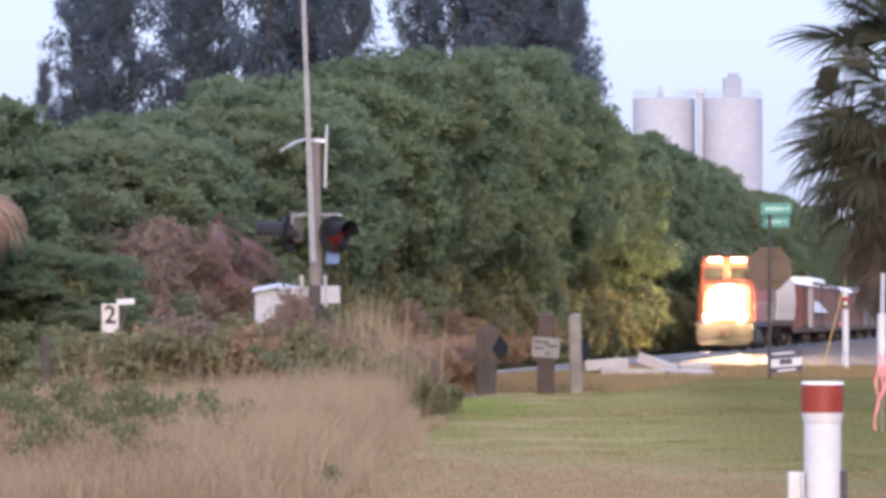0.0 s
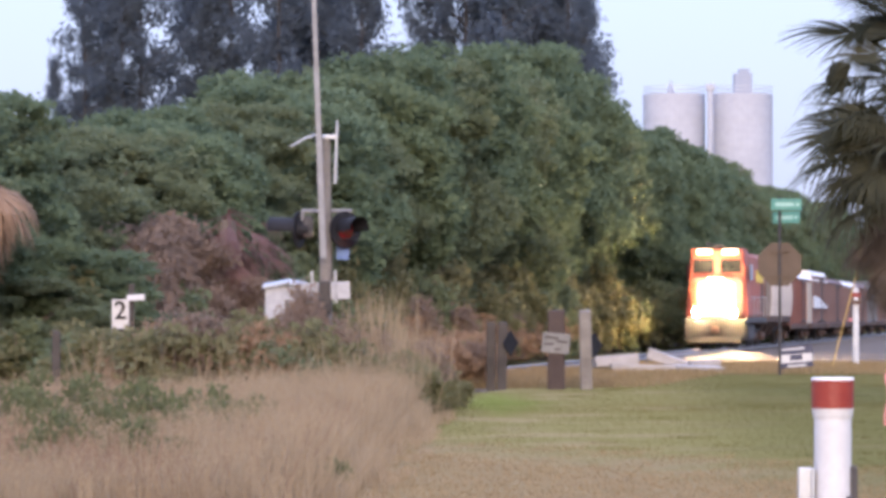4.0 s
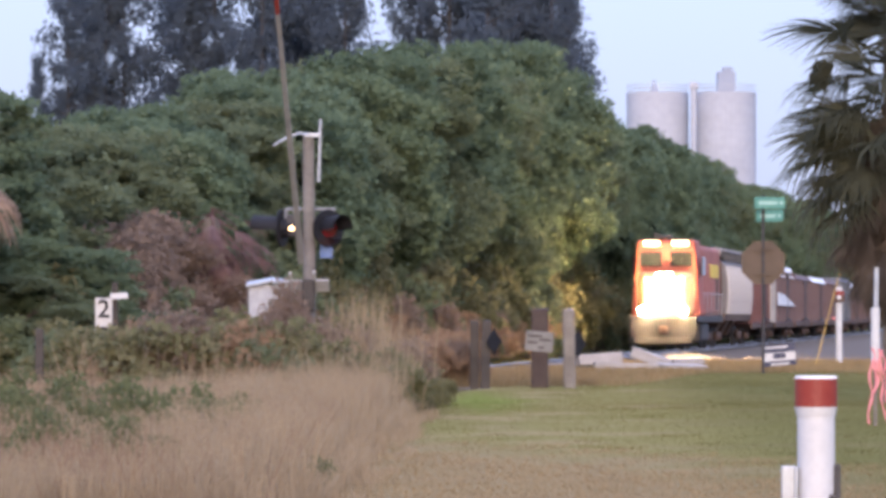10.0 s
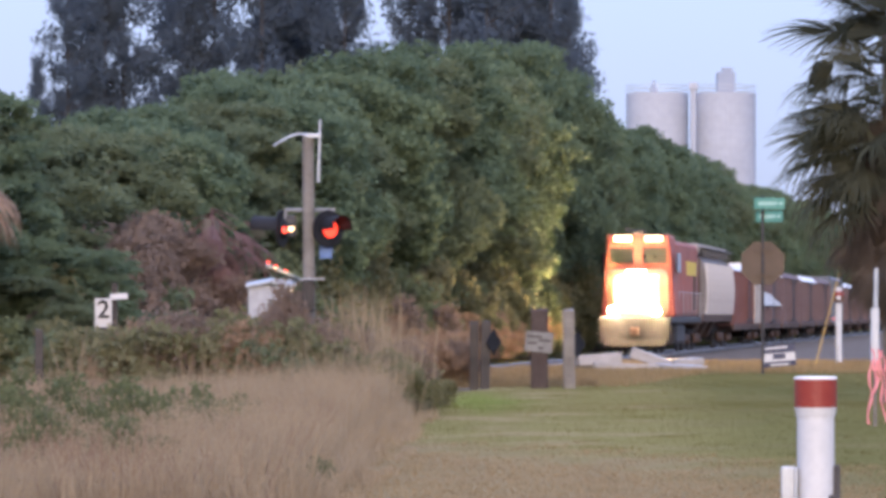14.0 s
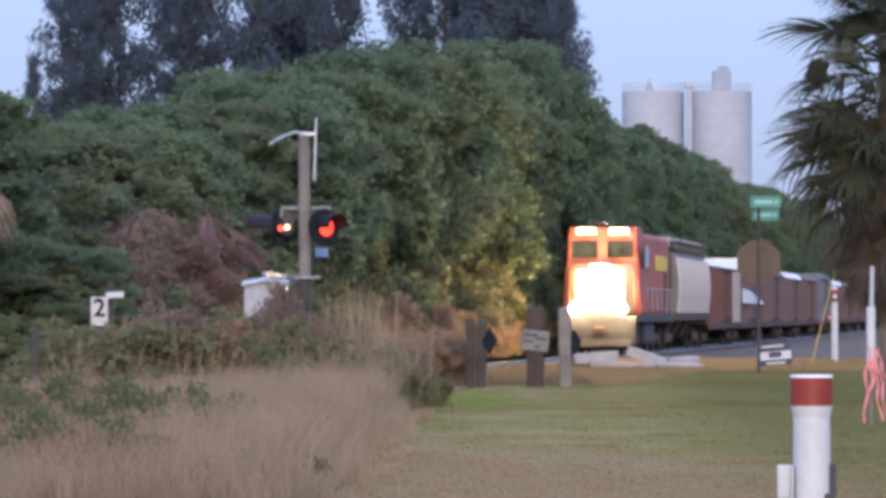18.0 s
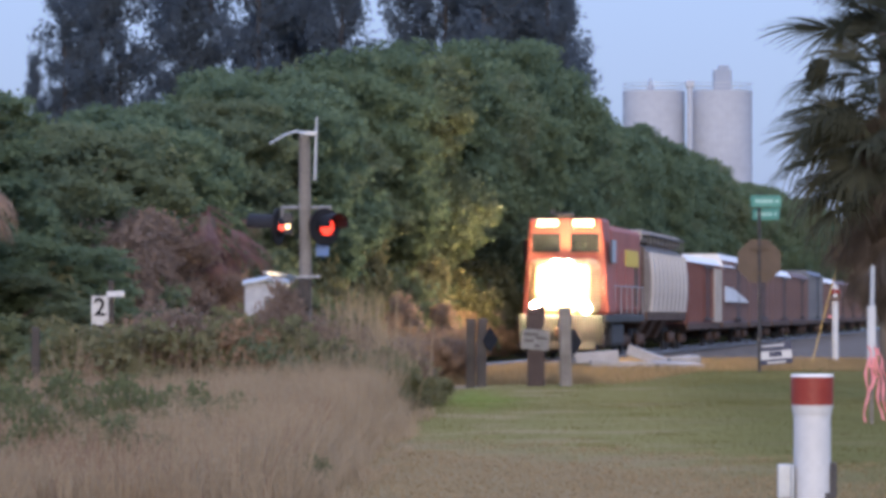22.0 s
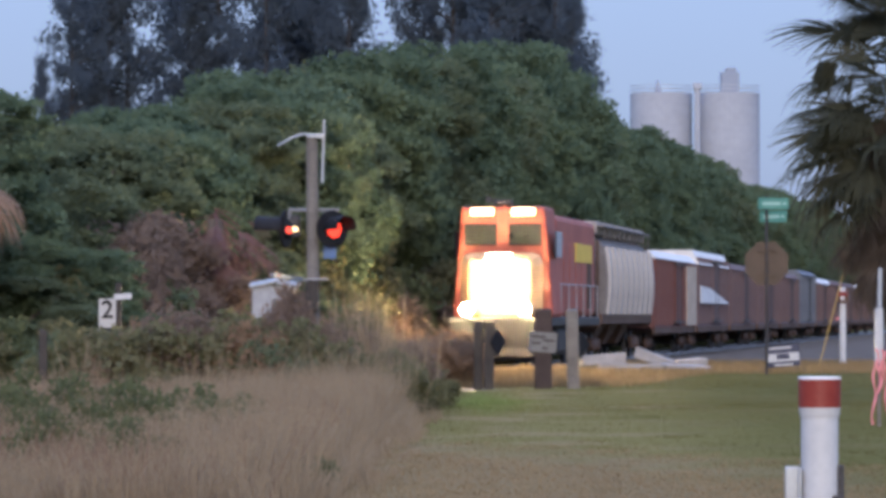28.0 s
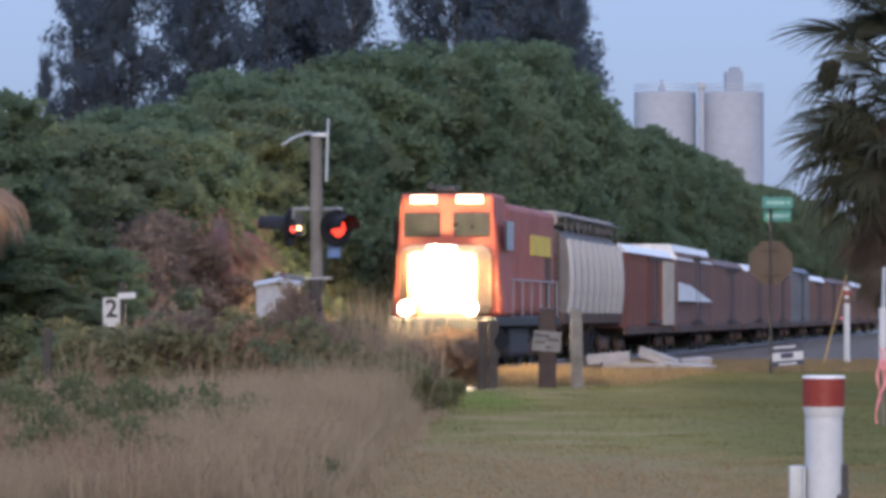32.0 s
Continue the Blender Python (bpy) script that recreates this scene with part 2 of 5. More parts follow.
def box(bm, x, y, z, sx, sy, sz, m=None, bevel=0.0):
    """A box round (x, y, z); m turns it first."""
    made = bmesh.ops.create_cube(bm, size=1.0)["verts"]
    bmesh.ops.scale(bm, vec=(sx, sy, sz), verts=made)
    if bevel:
        edges = list({e for v in made for e in v.link_edges})
        out = bmesh.ops.bevel(bm, geom=edges, offset=bevel, segments=2, affect="EDGES", profile=0.5)
        made = list({v for f in out["faces"] for v in f.verts} | {v for v in made if v.is_valid})
    if m:
        bmesh.ops.transform(bm, matrix=m, verts=made)
    bmesh.ops.translate(bm, vec=(x, y, z), verts=made)
    return made


def rod(bm, a, b, r0, r1=None, n=10):
    """A round bar from a to b, tapering from r0 to r1."""
    a, b = Vector(a), Vector(b)
    d = b - a
    m = Matrix.Translation((a + b) / 2) @ d.to_track_quat("Z", "Y").to_matrix().to_4x4()
    bmesh.ops.create_cone(bm, cap_ends=True, segments=n, radius1=r0, radius2=r0 if r1 is None else r1, depth=d.length, matrix=m)


def tube(bm, pts, r, n=8):
    for a, b in zip(pts, pts[1:]):
        rod(bm, a, b, r, r, n)


def dome(bm, x, y, z, r, depth):
    """A half ball that bulges towards -y."""
    made = bmesh.ops.create_uvsphere(bm, u_segments=16, v_segments=10, radius=r)["verts"]
    bmesh.ops.scale(bm, vec=(1, depth / r, 1), verts=made)
    bmesh.ops.translate(bm, vec=(x, y, z), verts=made)


def part(name, bm, material, parent=None, label="", smooth=False):
    me = bpy.data.meshes.new(name)
    bm.to_mesh(me)
    bm.free()
    me.materials.append(material)
    if smooth:
        me.polygons.foreach_set("use_smooth", [True] * len(me.polygons))
    ob = new(name, me)
    ob.parent = parent
    return tagged(ob, label)


def raw(name, verts, faces, material, parent=None, label=""):
    me = bpy.data.meshes.new(name)
    me.from_pydata(verts, [], faces)
    me.materials.append(material)
    ob = new(name, me)
    ob.parent = parent
    return tagged(ob, label)


def again(ob, parent, m):
    """One more piece on the same mesh."""
    o = new(ob.name.split(".")[0], ob.data)
    o.parent = parent
    o.matrix_basis = m
    return o


def thing(name, m, label, category, group=""):
    ob = new(name)
    ob.empty_display_size = 0.3
    ob.matrix_basis = m
    return tagged(ob, label, category, group)


def lettering(text, size, m, material, parent, name="digit"):
    cu = bpy.data.curves.new("lettering", "FONT")
    cu.body, cu.size, cu.align_x, cu.align_y, cu.extrude = text, size, "CENTER", "CENTER", 0.003
    cu.offset = 0.006
    tmp = new("lettering", cu)
    me = bpy.data.meshes.new_from_object(tmp.evaluated_get(bpy.context.evaluated_depsgraph_get()))
    bpy.data.objects.remove(tmp)
    me.materials.clear()
    me.materials.append(material)
    ob = new(name, me)
    ob.parent = parent
    ob.matrix_basis = m
    return ob



# ---- foliage builders ----


def leaves(rng, at, size, stretch=0.5, flat=0.0):
    """Folded leaf shapes (four corners each) round the points at."""
    n = len(at)
    u = rng.normal(size=(n, 3))
    u[:, 2] *= 1 - flat
    u /= np.linalg.norm(u, axis=1)[:, None]
    w = np.cross(u, rng.normal(size=(n, 3)))
    w /= np.linalg.norm(w, axis=1)[:, None]
    k = np.cross(u, w)
    s = (size * rng.uniform(0.6, 1.4, n))[:, None]
    v = np.stack([at - u * s * 0.5, at + w * s * stretch * 0.5 + k * s * 0.12, at + u * s * 0.5, at - w * s * stretch * 0.5 + k * s * 0.12], 1).reshape(-1, 3)
    f = np.arange(4 * n).reshape(n, 4)
    return v.tolist(), f.tolist()


def clumps(rng, count, rx, ry, z0, z1, each, spread, shell=0.35, top=0.55):
    """Points of many leaf clumps in a crown between z0 and z1, thickest near its surface."""
    d = rng.normal(size=(count, 3))
    d /= np.linalg.norm(d, axis=1)[:, None]
    r = rng.uniform(0, 1, count) ** shell
    c = d * r[:, None] * np.array([rx, ry, (z1 - z0) / 2])
    narrow = 1 - (1 - top) * np.clip((c[:, 2] / ((z1 - z0) / 2) + 1) / 2, 0, 1) ** 2
    c[:, :2] *= narrow[:, None]
    c[:, 2] += (z0 + z1) / 2
    size = spread * rng.uniform(0.55, 1.35, count)
    p = rng.normal(size=(count, each, 3))
    p /= np.linalg.norm(p, axis=2)[:, :, None]
    p *= rng.uniform(0.45, 1.0, (count, each, 1)) * size[:, None, None]
    p[:, :, 2] *= 0.7
    return (c[:, None, :] + p).reshape(-1, 3)


def lobed(rng, lobes, rx, ry, z0, z1, each, clumps_each=24):
    """Points of a crown built from rounded boughs, each covered with small leaf clumps, thickest on top and outside."""
    half = np.array([rx, ry, (z1 - z0) / 2])
    d = rng.normal(size=(lobes, 3))
    d /= np.linalg.norm(d, axis=1)[:, None]
    d[:, 2] = np.clip(d[:, 2], -0.95, 0.92)
    centre = d * half * rng.uniform(0.5, 0.8, lobes)[:, None] + np.array([0, 0, (z0 + z1) / 2])
    size = rng.uniform(0.65, 1.25, lobes) * 0.33 * rx
    q = rng.normal(size=(lobes, clumps_each, 3))
    q += 0.75 * d[:, None, :] + np.array([0, 0, 0.35])
    q /= np.linalg.norm(q, axis=2)[:, :, None]
    c = centre[:, None, :] + q * size[:, None, None] * rng.uniform(0.75, 1.08, (lobes, clumps_each, 1)) * np.array([1.25, 1.25, 0.8])
    c = c.reshape(-1, 3)
    p = rng.normal(size=(len(c), each, 3))
    p /= np.linalg.norm(p, axis=2)[:, :, None]
    p *= rng.uniform(0.25, 1.0, (len(c), each, 1)) * (rng.uniform(0.6, 1.5, len(c)) * 0.4)[:, None, None]
    p[:, :, 2] *= 0.6
    return (c[:, None, :] + p).reshape(-1, 3)


def tree(name, seed, height, rx, ry, material, label, lobes=36, each=56, leaf=0.16, low=0.6, stretch=0.6):
    rng = np.random.default_rng(seed)
    ob = thing(name, pose(0, 0, 0), label, "tree", "trees along the track")
    bm = bmesh.new()
    lean = rng.uniform(-0.4, 0.4, 2)
    fork = Vector((lean[0], lean[1], height * 0.4))
    rod(bm, (0, 0, -0.2), fork, 0.2, 0.14)
    part("trunk", bm, BARK, ob)
    for i in range(5):
        bm = bmesh.new()
        a = rng.uniform(0, 6.28)
        end = Vector((math.cos(a) * rx * 0.4, math.sin(a) * ry * 0.4, height * rng.uniform(0.55, 0.75)))
        knee = fork.lerp(end, 0.5) + Vector((0, 0, 0.4))
        rod(bm, fork, knee, 0.1, 0.07, 7)
        rod(bm, knee, end, 0.07, 0.025, 7)
        part("limb", bm, BARK, ob)
    at = lobed(rng, lobes, rx, ry, low, height, each)
    raw("crown", *leaves(rng, at, leaf, stretch, 0.3), material, ob)
    return ob


def pine(seed, height, radius, gap=0.0):
    """A tall feathery evergreen: a straight trunk, rising boughs and hanging tufts."""
    rng = np.random.default_rng(seed)
    ob = thing("pine_tree", pose(0, 0, 0), "tall dark feathery evergreen behind the green trees", "tree", "tall evergreens")
    bm = bmesh.new()
    rod(bm, (0, 0, -0.3), (0, 0, height * 0.97), 0.26, 0.03)
    part("trunk", bm, BARK_DARK, ob)
    pts, boughs = [], bmesh.new()
    for i in range(80):
        h = height * (0.16 + 0.82 * (i + rng.uniform(0, 1)) / 80)
        reach = radius * (1.0 - 0.72 * (h / height) ** 1.6) * rng.uniform(0.45, 1.15)
        a = rng.uniform(0, 6.28)
        end = np.array([math.cos(a) * reach, math.sin(a) * reach, h + reach * 0.55])
        rod(boughs, (0, 0, h), end, 0.05, 0.015, 5)
        k = rng.choice(rng.uniform(0.3, 1.05, 3), 165)[:, None]
        base = np.array([0, 0, h]) + (end - np.array([0, 0, h])) * k
        pts.append(base + rng.normal(size=(165, 3)) * np.array([0.27, 0.27, 0.42]) * (0.6 + 0.6 * k))
    part("bough", boughs, BARK_DARK, ob)
    raw("crown", *leaves(rng, np.concatenate(pts), 0.34, 0.32, -0.9), NEEDLE_HAZED, ob)
    return ob


def frond_mesh(seed, droop, material, fan=1.0, name="frond", wide=1.0, stalk_long=1.0, reach=1.05):
    """A fan palm leaf: stalk, and a fan of narrow segments whose split tips hang. Points along +x."""
    rng = np.random.default_rng(seed)
    verts, faces = [], []

    def ribbon(pts, widths, side):
        n0 = len(verts)
        for p, w in zip(pts, widths):
            verts.append(tuple(p - side * w))
            verts.append(tuple(p + side * w))
        for i in range(len(pts) - 1):
            faces.append((n0 + 2 * i, n0 + 2 * i + 1, n0 + 2 * i + 3, n0 + 2 * i + 2))
    stalk = [np.array([t * stalk_long, 0, -0.12 * droop * t * t]) for t in (0, 0.35, 0.7, 1.0)]
    ribbon(stalk, (0.035, 0.028, 0.024, 0.02), np.array([0, 1.0, 0]))
    ribbon([p + np.array([0, 0, 0.012]) for p in stalk], (0.012, 0.012, 0.012, 0.01), np.array([0, 0.2, 1.0]))
    hub = stalk[-1]
    for i in range(38):
        a = (i / 37 - 0.5) * 4.0 * fan
        long = reach * (1.0 - 0.14 * abs(a)) * rng.uniform(0.88, 1.1)
        rib = 0.32 * reach * max(0.0, 1 - abs(a) / 1.6)  # the blade's rib carries the middle segments further out
        start = hub + np.array([rib * 0.8, 0, -0.1 * droop * rib])
        way = np.array([math.cos(a), math.sin(a), 0.0])
        pts, hang = [], rng.uniform(0.7, 1.35)
        for t in (0, 0.3, 0.58, 0.8, 1.0):
            drop = droop * hang * (0.10 * t + 1.0 * max(0, t - 0.42) ** 1.6)
            pts.append(start + way * long * t * (1 - 0.34 * droop * max(0, t - 0.4)) + np.array([0, 0, -drop * long - 0.1 * droop * math.cos(a) * t]))
        twist = rng.uniform(-0.6, 0.6)
        ribbon(pts, [w * wide for w in (0.012, 0.038, 0.03, 0.016, 0.003)], np.cross(way, (0, 0, 1.0)) * math.cos(twist) + np.array([0, 0, math.sin(twist)]))
    me = bpy.data.meshes.new(name)
    me.from_pydata(verts, [], faces)
    me.materials.append(material)
    return me


def fan_palm(m, label, seed):
    """A tall cabbage palm: fans reaching out all round a deep crown, over a skirt of dead brown ones."""
    rng = np.random.default_rng(seed)
    ob = thing("palm_tree", m, label, "palm", "fan palms")
    bm = bmesh.new()
    for k in range(13):
        rod(bm, (0, 0, 0.5 * k - 0.05), (0, 0, 0.5 * k + 0.5), 0.21 + 0.02 * rng.uniform(), 0.18, 12)
    part("trunk", bm, BARK, ob)
    green = [frond_mesh(seed + i, 0.38 + 0.22 * i, FROND, 0.85, wide=0.66, stalk_long=0.75, reach=1.15) for i in range(3)]
    dry = [frond_mesh(seed + 9 + i, 0.6 + 0.25 * i, FROND_DEAD, 0.5, "dead_frond", 0.45, 0.8, 1.0) for i in range(2)]

    def put(mesh, name, z, rise, roll, way, s):
        o = new(name, mesh)
        o.parent = ob
        o.matrix_basis = pose(0, 0, z, 0, 0, way) @ pose(0, 0, 0, 0, -rise, 0) @ pose(0, 0, 0, roll) @ Matrix.Scale(s, 4)
    # the fans that stand clear of the crown on the side of the open sky: height, rise, roll, heading, size
    for z, rise, roll, way, s in ((6.45, 8, 20, 182, 1.12), (6.30, -8, -35, 200, 0.86), (7.0, 35, 10, 176, 1.1), (6.9, 30, -20, 215, 1.05), (6.85, 42, 25, 150, 1.1),
                                  (5.75, 2, 15, 186, 1.08), (5.45, -6, -12, 172, 1.15), (5.2, -10, 30, 196, 1.16), (4.95, -12, -25, 178, 1.18),
                                  (4.7, -14, 10, 190, 1.2), (4.45, -16, -30, 170, 1.2), (4.2, -20, 25, 183, 1.18), (3.95, -25, 0, 194, 1.12), (5.0, -8, 45, 165, 1.1)):
        put(green[int(rng.integers(0, 3))], "frond", z, rise, roll, way, s)
    put(frond_mesh(seed + 7, 1.5, FROND, 0.35, wide=0.8, stalk_long=1.0, reach=0.75), "frond", 6.45, -22, 70, 184, 1.1)  # a broken fan that hangs folded
    for i in range(84):
        k = rng.uniform(0, 1)
        way = rng.uniform(0, 360) if k < 0.5 else rng.uniform(-125, 125)
        put(green[i % 3], "frond", 4.1 + 2.9 * k, rng.uniform(-38, 5) + 55 * k, rng.uniform(-55, 55), way, rng.uniform(0.8, 1.0))
    for i in range(34):  # the lowest ones hang straight down round the trunk
        put(dry[i % 2], "dead_frond", rng.uniform(2.9, 3.8), rng.uniform(-80, -48), rng.uniform(-40, 40), rng.uniform(80, 300), rng.uniform(0.8, 1.0))
    for i in range(95):
        k = rng.uniform(0, 1)
        put(dry[i % 2], "dead_frond", 5.9 - 2.6 * k, rng.uniform(-82, -28) - 10 * (1 - k), rng.uniform(-40, 40), rng.uniform(0, 360), rng.uniform(0.75, 1.0))
    return ob


def dead_palm(m, crown, label, seed, dead, skirt, tallness, dry_mat, steep=(12, 70), fold=0.62, blade=0.5):
    """A palm of which only the hanging dry fronds are left."""
    rng = np.random.default_rng(seed)
    ob = thing("palm_tree", m, label, "palm", "fan palms")
    bm = bmesh.new()
    zs = [(crown - 0.35) * i / 12 for i in range(13)]
    for a, b in zip(zs, zs[1:]):
        rod(bm, (0, 0, a - 0.05), (0, 0, b), 0.20 + 0.02 * rng.uniform(), 0.17, 12)
    part("trunk", bm, BARK, ob)
    dry = [frond_mesh(seed + 9 + i, 0.75 + 0.2 * i, dry_mat, fold, "dead_frond", blade) for i in range(2)]
    for i in range(dead):
        o = new("dead_frond", dry[i % 2])
        o.parent = ob
        k = rng.uniform(0, 1)
        o.matrix_basis = pose(0, 0, crown - 0.1 - skirt * 0.42 * k, rng.uniform(-30, 30), rng.uniform(*steep), rng.uniform(0, 360)) @ Matrix.Scale(rng.uniform(0.8, 1.05) * tallness, 4)
    return ob


def blades(name, rng, at, height, width, material, label, lean=0.25):
    """Grass: one bent blade at each ground point."""
    n = len(at)
    a = rng.uniform(0, 6.28, n)
    side = np.stack([np.cos(a), np.sin(a), np.zeros(n)], 1)
    tip = rng.normal(size=(n, 3)) * lean
    tip[:, 2] = 1.0
    h = (height * rng.uniform(0.55, 1.2, n))[:, None] if np.isscalar(height) else (height * rng.uniform(0.6, 1.15, n))[:, None]
    mid = at + h * 0.55 * (tip * np.array([0.5, 0.5, 1.0]))
    end = at + h * tip
    w = width * rng.uniform(0.6, 1.4, n)[:, None]
    v = np.stack([at - side * w, at + side * w, mid - side * w * 0.8, mid + side * w * 0.8, end], 1).reshape(-1, 3)
    k = np.arange(n)[:, None] * 5
    quads = (k + np.array([[0, 1, 3, 2]])).tolist()
    tris = (k + np.array([[2, 3, 4]])).tolist()
    ob = raw(name, v.tolist(), quads + tris, material)
    return tagged(ob, label, "grass", kind="stuff")


# ---- ground, track ----
SLOPE = 0.1505          # how far the track runs sideways for each metre away
BACK = Vector((0.1488, 0.9888, 0))
TURN = -8.56
RAIL = -0.05


def track_x(d):
    return SLOPE * (d - 107.4)


rng = np.random.default_rng(5)
verts, faces = [], []
ys = [-60, -10, 5] + [10 + 2.5 * i for i in range(60)] + [165, 190, 220, 260, 320, 420, 600, 1000, 2000, 4500]
xs = [-3000, -800, -200, -60, -25] + [-14 + 0.8 * i for i in range(60)] + [45, 80, 200, 800, 3000]
for y in ys:
    for x in xs:
        z = 0.05 * noise.noise((x * 0.13, y * 0.09, 0)) if abs(x) < 40 and y < 150 else 0.0
        off = abs(x - track_x(y))
        dip = 0.42 * max(min(1, (4.6 - off) / 1.6), 0) if y < 200 else 0.0
        verts.append((x, y, z - 0.03 - max(dip, 0.42 * min(1, max(0, (y - 128) / 40)))))
nx = len(xs)
TERRAIN = np.array(verts)[:, 2].reshape(len(ys), nx)
for j in range(len(ys) - 1):
    for i in range(nx - 1):
        faces.append((j * nx + i, j * nx + i + 1, (j + 1) * nx + i + 1, (j + 1) * nx + i))
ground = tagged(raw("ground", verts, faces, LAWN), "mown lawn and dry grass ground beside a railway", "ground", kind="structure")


def strip(name, pts, material, label, lift, start=30):
    """A long low bank whose section pts (offset from the track, height) follows the track."""
    ds = [d for d in (30, 60, 90, 110, 122, 140, 180, 240, 320, 450, 700, 1100) if d >= start]
    v = [(track_x(d) + o, d, h + lift) for d in ds for o, h in pts]
    k = len(pts)
    f = [(j * k + i, j * k + i + 1, (j + 1) * k + i + 1, (j + 1) * k + i) for j in range(len(ds) - 1) for i in range(k - 1)]
    return tagged(raw(name, v, f, material), label, "track bed", kind="structure")


strip("track_bed", [(-3.4, -0.5), (-1.9, -0.2), (1.9, -0.2), (3.6, -0.47)], GRAVEL, "grey gravel bed under the rails", 0.0)
strip("gravel_road", [(3.0, -0.47), (3.8, -0.30), (8.5, -0.26), (10.5, -0.5)], GRAVEL, "pale gravel road along the railway", 0.0, 122)
for side in (-0.7175, 0.7175):
    bm = bmesh.new()
    a, b = Vector((track_x(40), 40, 0)), Vector((track_x(900), 900, 0))
    mid, ln = (a + b) / 2, (b - a).length
    off = Vector((0.9888, -0.1488, 0)) * side
    rod(bm, a + off + Vector((0, 0, RAIL - 0.036)), b + off + Vector((0, 0, RAIL - 0.036)), 0.036, 0.036, 20)  # the worn round head
    box(bm, mid.x + off.x, mid.y + off.y, RAIL - 0.09, 0.02, ln, 0.10, pose(0, 0, 0, 0, 0, TURN))
    box(bm, mid.x + off.x, mid.y + off.y, RAIL - 0.15, 0.13, ln, 0.025, pose(0, 0, 0, 0, 0, TURN))
    tagged(part("rail", bm, STEEL, smooth=True), "long steel rail with a bright worn top", "rail", "rails", "structure")

bed = bpy.data.objects["track_bed"]
bm = bmesh.new()
box(bm, 0, 0, 0, 2.6, 0.23, 0.16, bevel=0.015)
tie = part("sleeper", bm, WOOD_DARK, bed)
for i in range(290):
    d = 82 + 0.58 * i
    m = pose(track_x(d), d, RAIL - 0.22, 0, 0, TURN)
    if i:
        again(tie, bed, m)
    else:
        tie.matrix_basis = m

# ---- train ----


def truck(parent, y, wheel_r=0.44, base=1.75):
    bm = bmesh.new()
    for x in (-1.0, 1.0):
        box(bm, x, y, 0.55, 0.14, base + 0.9, 0.26, bevel=0.05)
        for w in (-base / 2, base / 2):
            box(bm, x, y + w, 0.46, 0.2, 0.3, 0.3, bevel=0.04)
        for k in (-0.16, 0, 0.16):
            rod(bm, (x, y + k, 0.36), (x, y + k, 0.66), 0.06, 0.06, 8)
    box(bm, 0, y, 0.6, 2.1, 0.35, 0.24, bevel=0.04)
    fr = part("truck", bm, RUST, parent)
    for w in (-base / 2, base / 2):
        bm = bmesh.new()
        for x in (-0.75, 0.75):
            rod(bm, (x - 0.065, 0, 0), (x + 0.065, 0, 0), wheel_r, wheel_r, 24)
            for k in range(5):
                a = 1.2566 * k
                rod(bm, (x - 0.075, 0.55 * wheel_r * math.cos(a), 0.55 * wheel_r * math.sin(a)), (x + 0.075, 0.55 * wheel_r * math.cos(a), 0.55 * wheel_r * math.sin(a)), 0.05, 0.05, 8)
        rod(bm, (-1.05, 0, 0), (1.05, 0, 0), 0.08, 0.08, 10)
        ws = part("wheelset", bm, DARK_METAL, fr)
        ws.matrix_basis = pose(0, y + w, wheel_r)
    return fr


def coupler(parent, y, way):
    bm = bmesh.new()
    box(bm, 0, y, 0.85, 0.25, 0.7, 0.22, bevel=0.04)
    box(bm, 0.05, y + way * 0.36, 0.85, 0.36, 0.22, 0.3, bevel=0.06)
    part("coupler", bm, RUST, parent)


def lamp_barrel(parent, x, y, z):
    """A sealed beam deep in a black barrel, added to narrow it: it throws its light ahead, aimed a little to the road's
    side. The glowing ring is added too.
    """
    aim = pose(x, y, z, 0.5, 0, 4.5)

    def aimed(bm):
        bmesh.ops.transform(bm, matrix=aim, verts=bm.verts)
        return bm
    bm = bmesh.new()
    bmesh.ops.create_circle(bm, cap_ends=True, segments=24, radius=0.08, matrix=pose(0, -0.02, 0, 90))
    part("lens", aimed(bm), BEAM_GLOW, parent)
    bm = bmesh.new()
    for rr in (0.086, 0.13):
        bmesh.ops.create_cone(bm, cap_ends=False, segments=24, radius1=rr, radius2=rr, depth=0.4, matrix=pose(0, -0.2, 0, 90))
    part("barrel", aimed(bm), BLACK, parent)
    # glowing ring added, not a lamp: it bleaches the nose as glare would
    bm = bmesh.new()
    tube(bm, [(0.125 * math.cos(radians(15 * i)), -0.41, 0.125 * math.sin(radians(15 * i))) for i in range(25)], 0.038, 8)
    part("lens_rim", aimed(bm), ADDED_RIM_GLOW, parent, smooth=True)


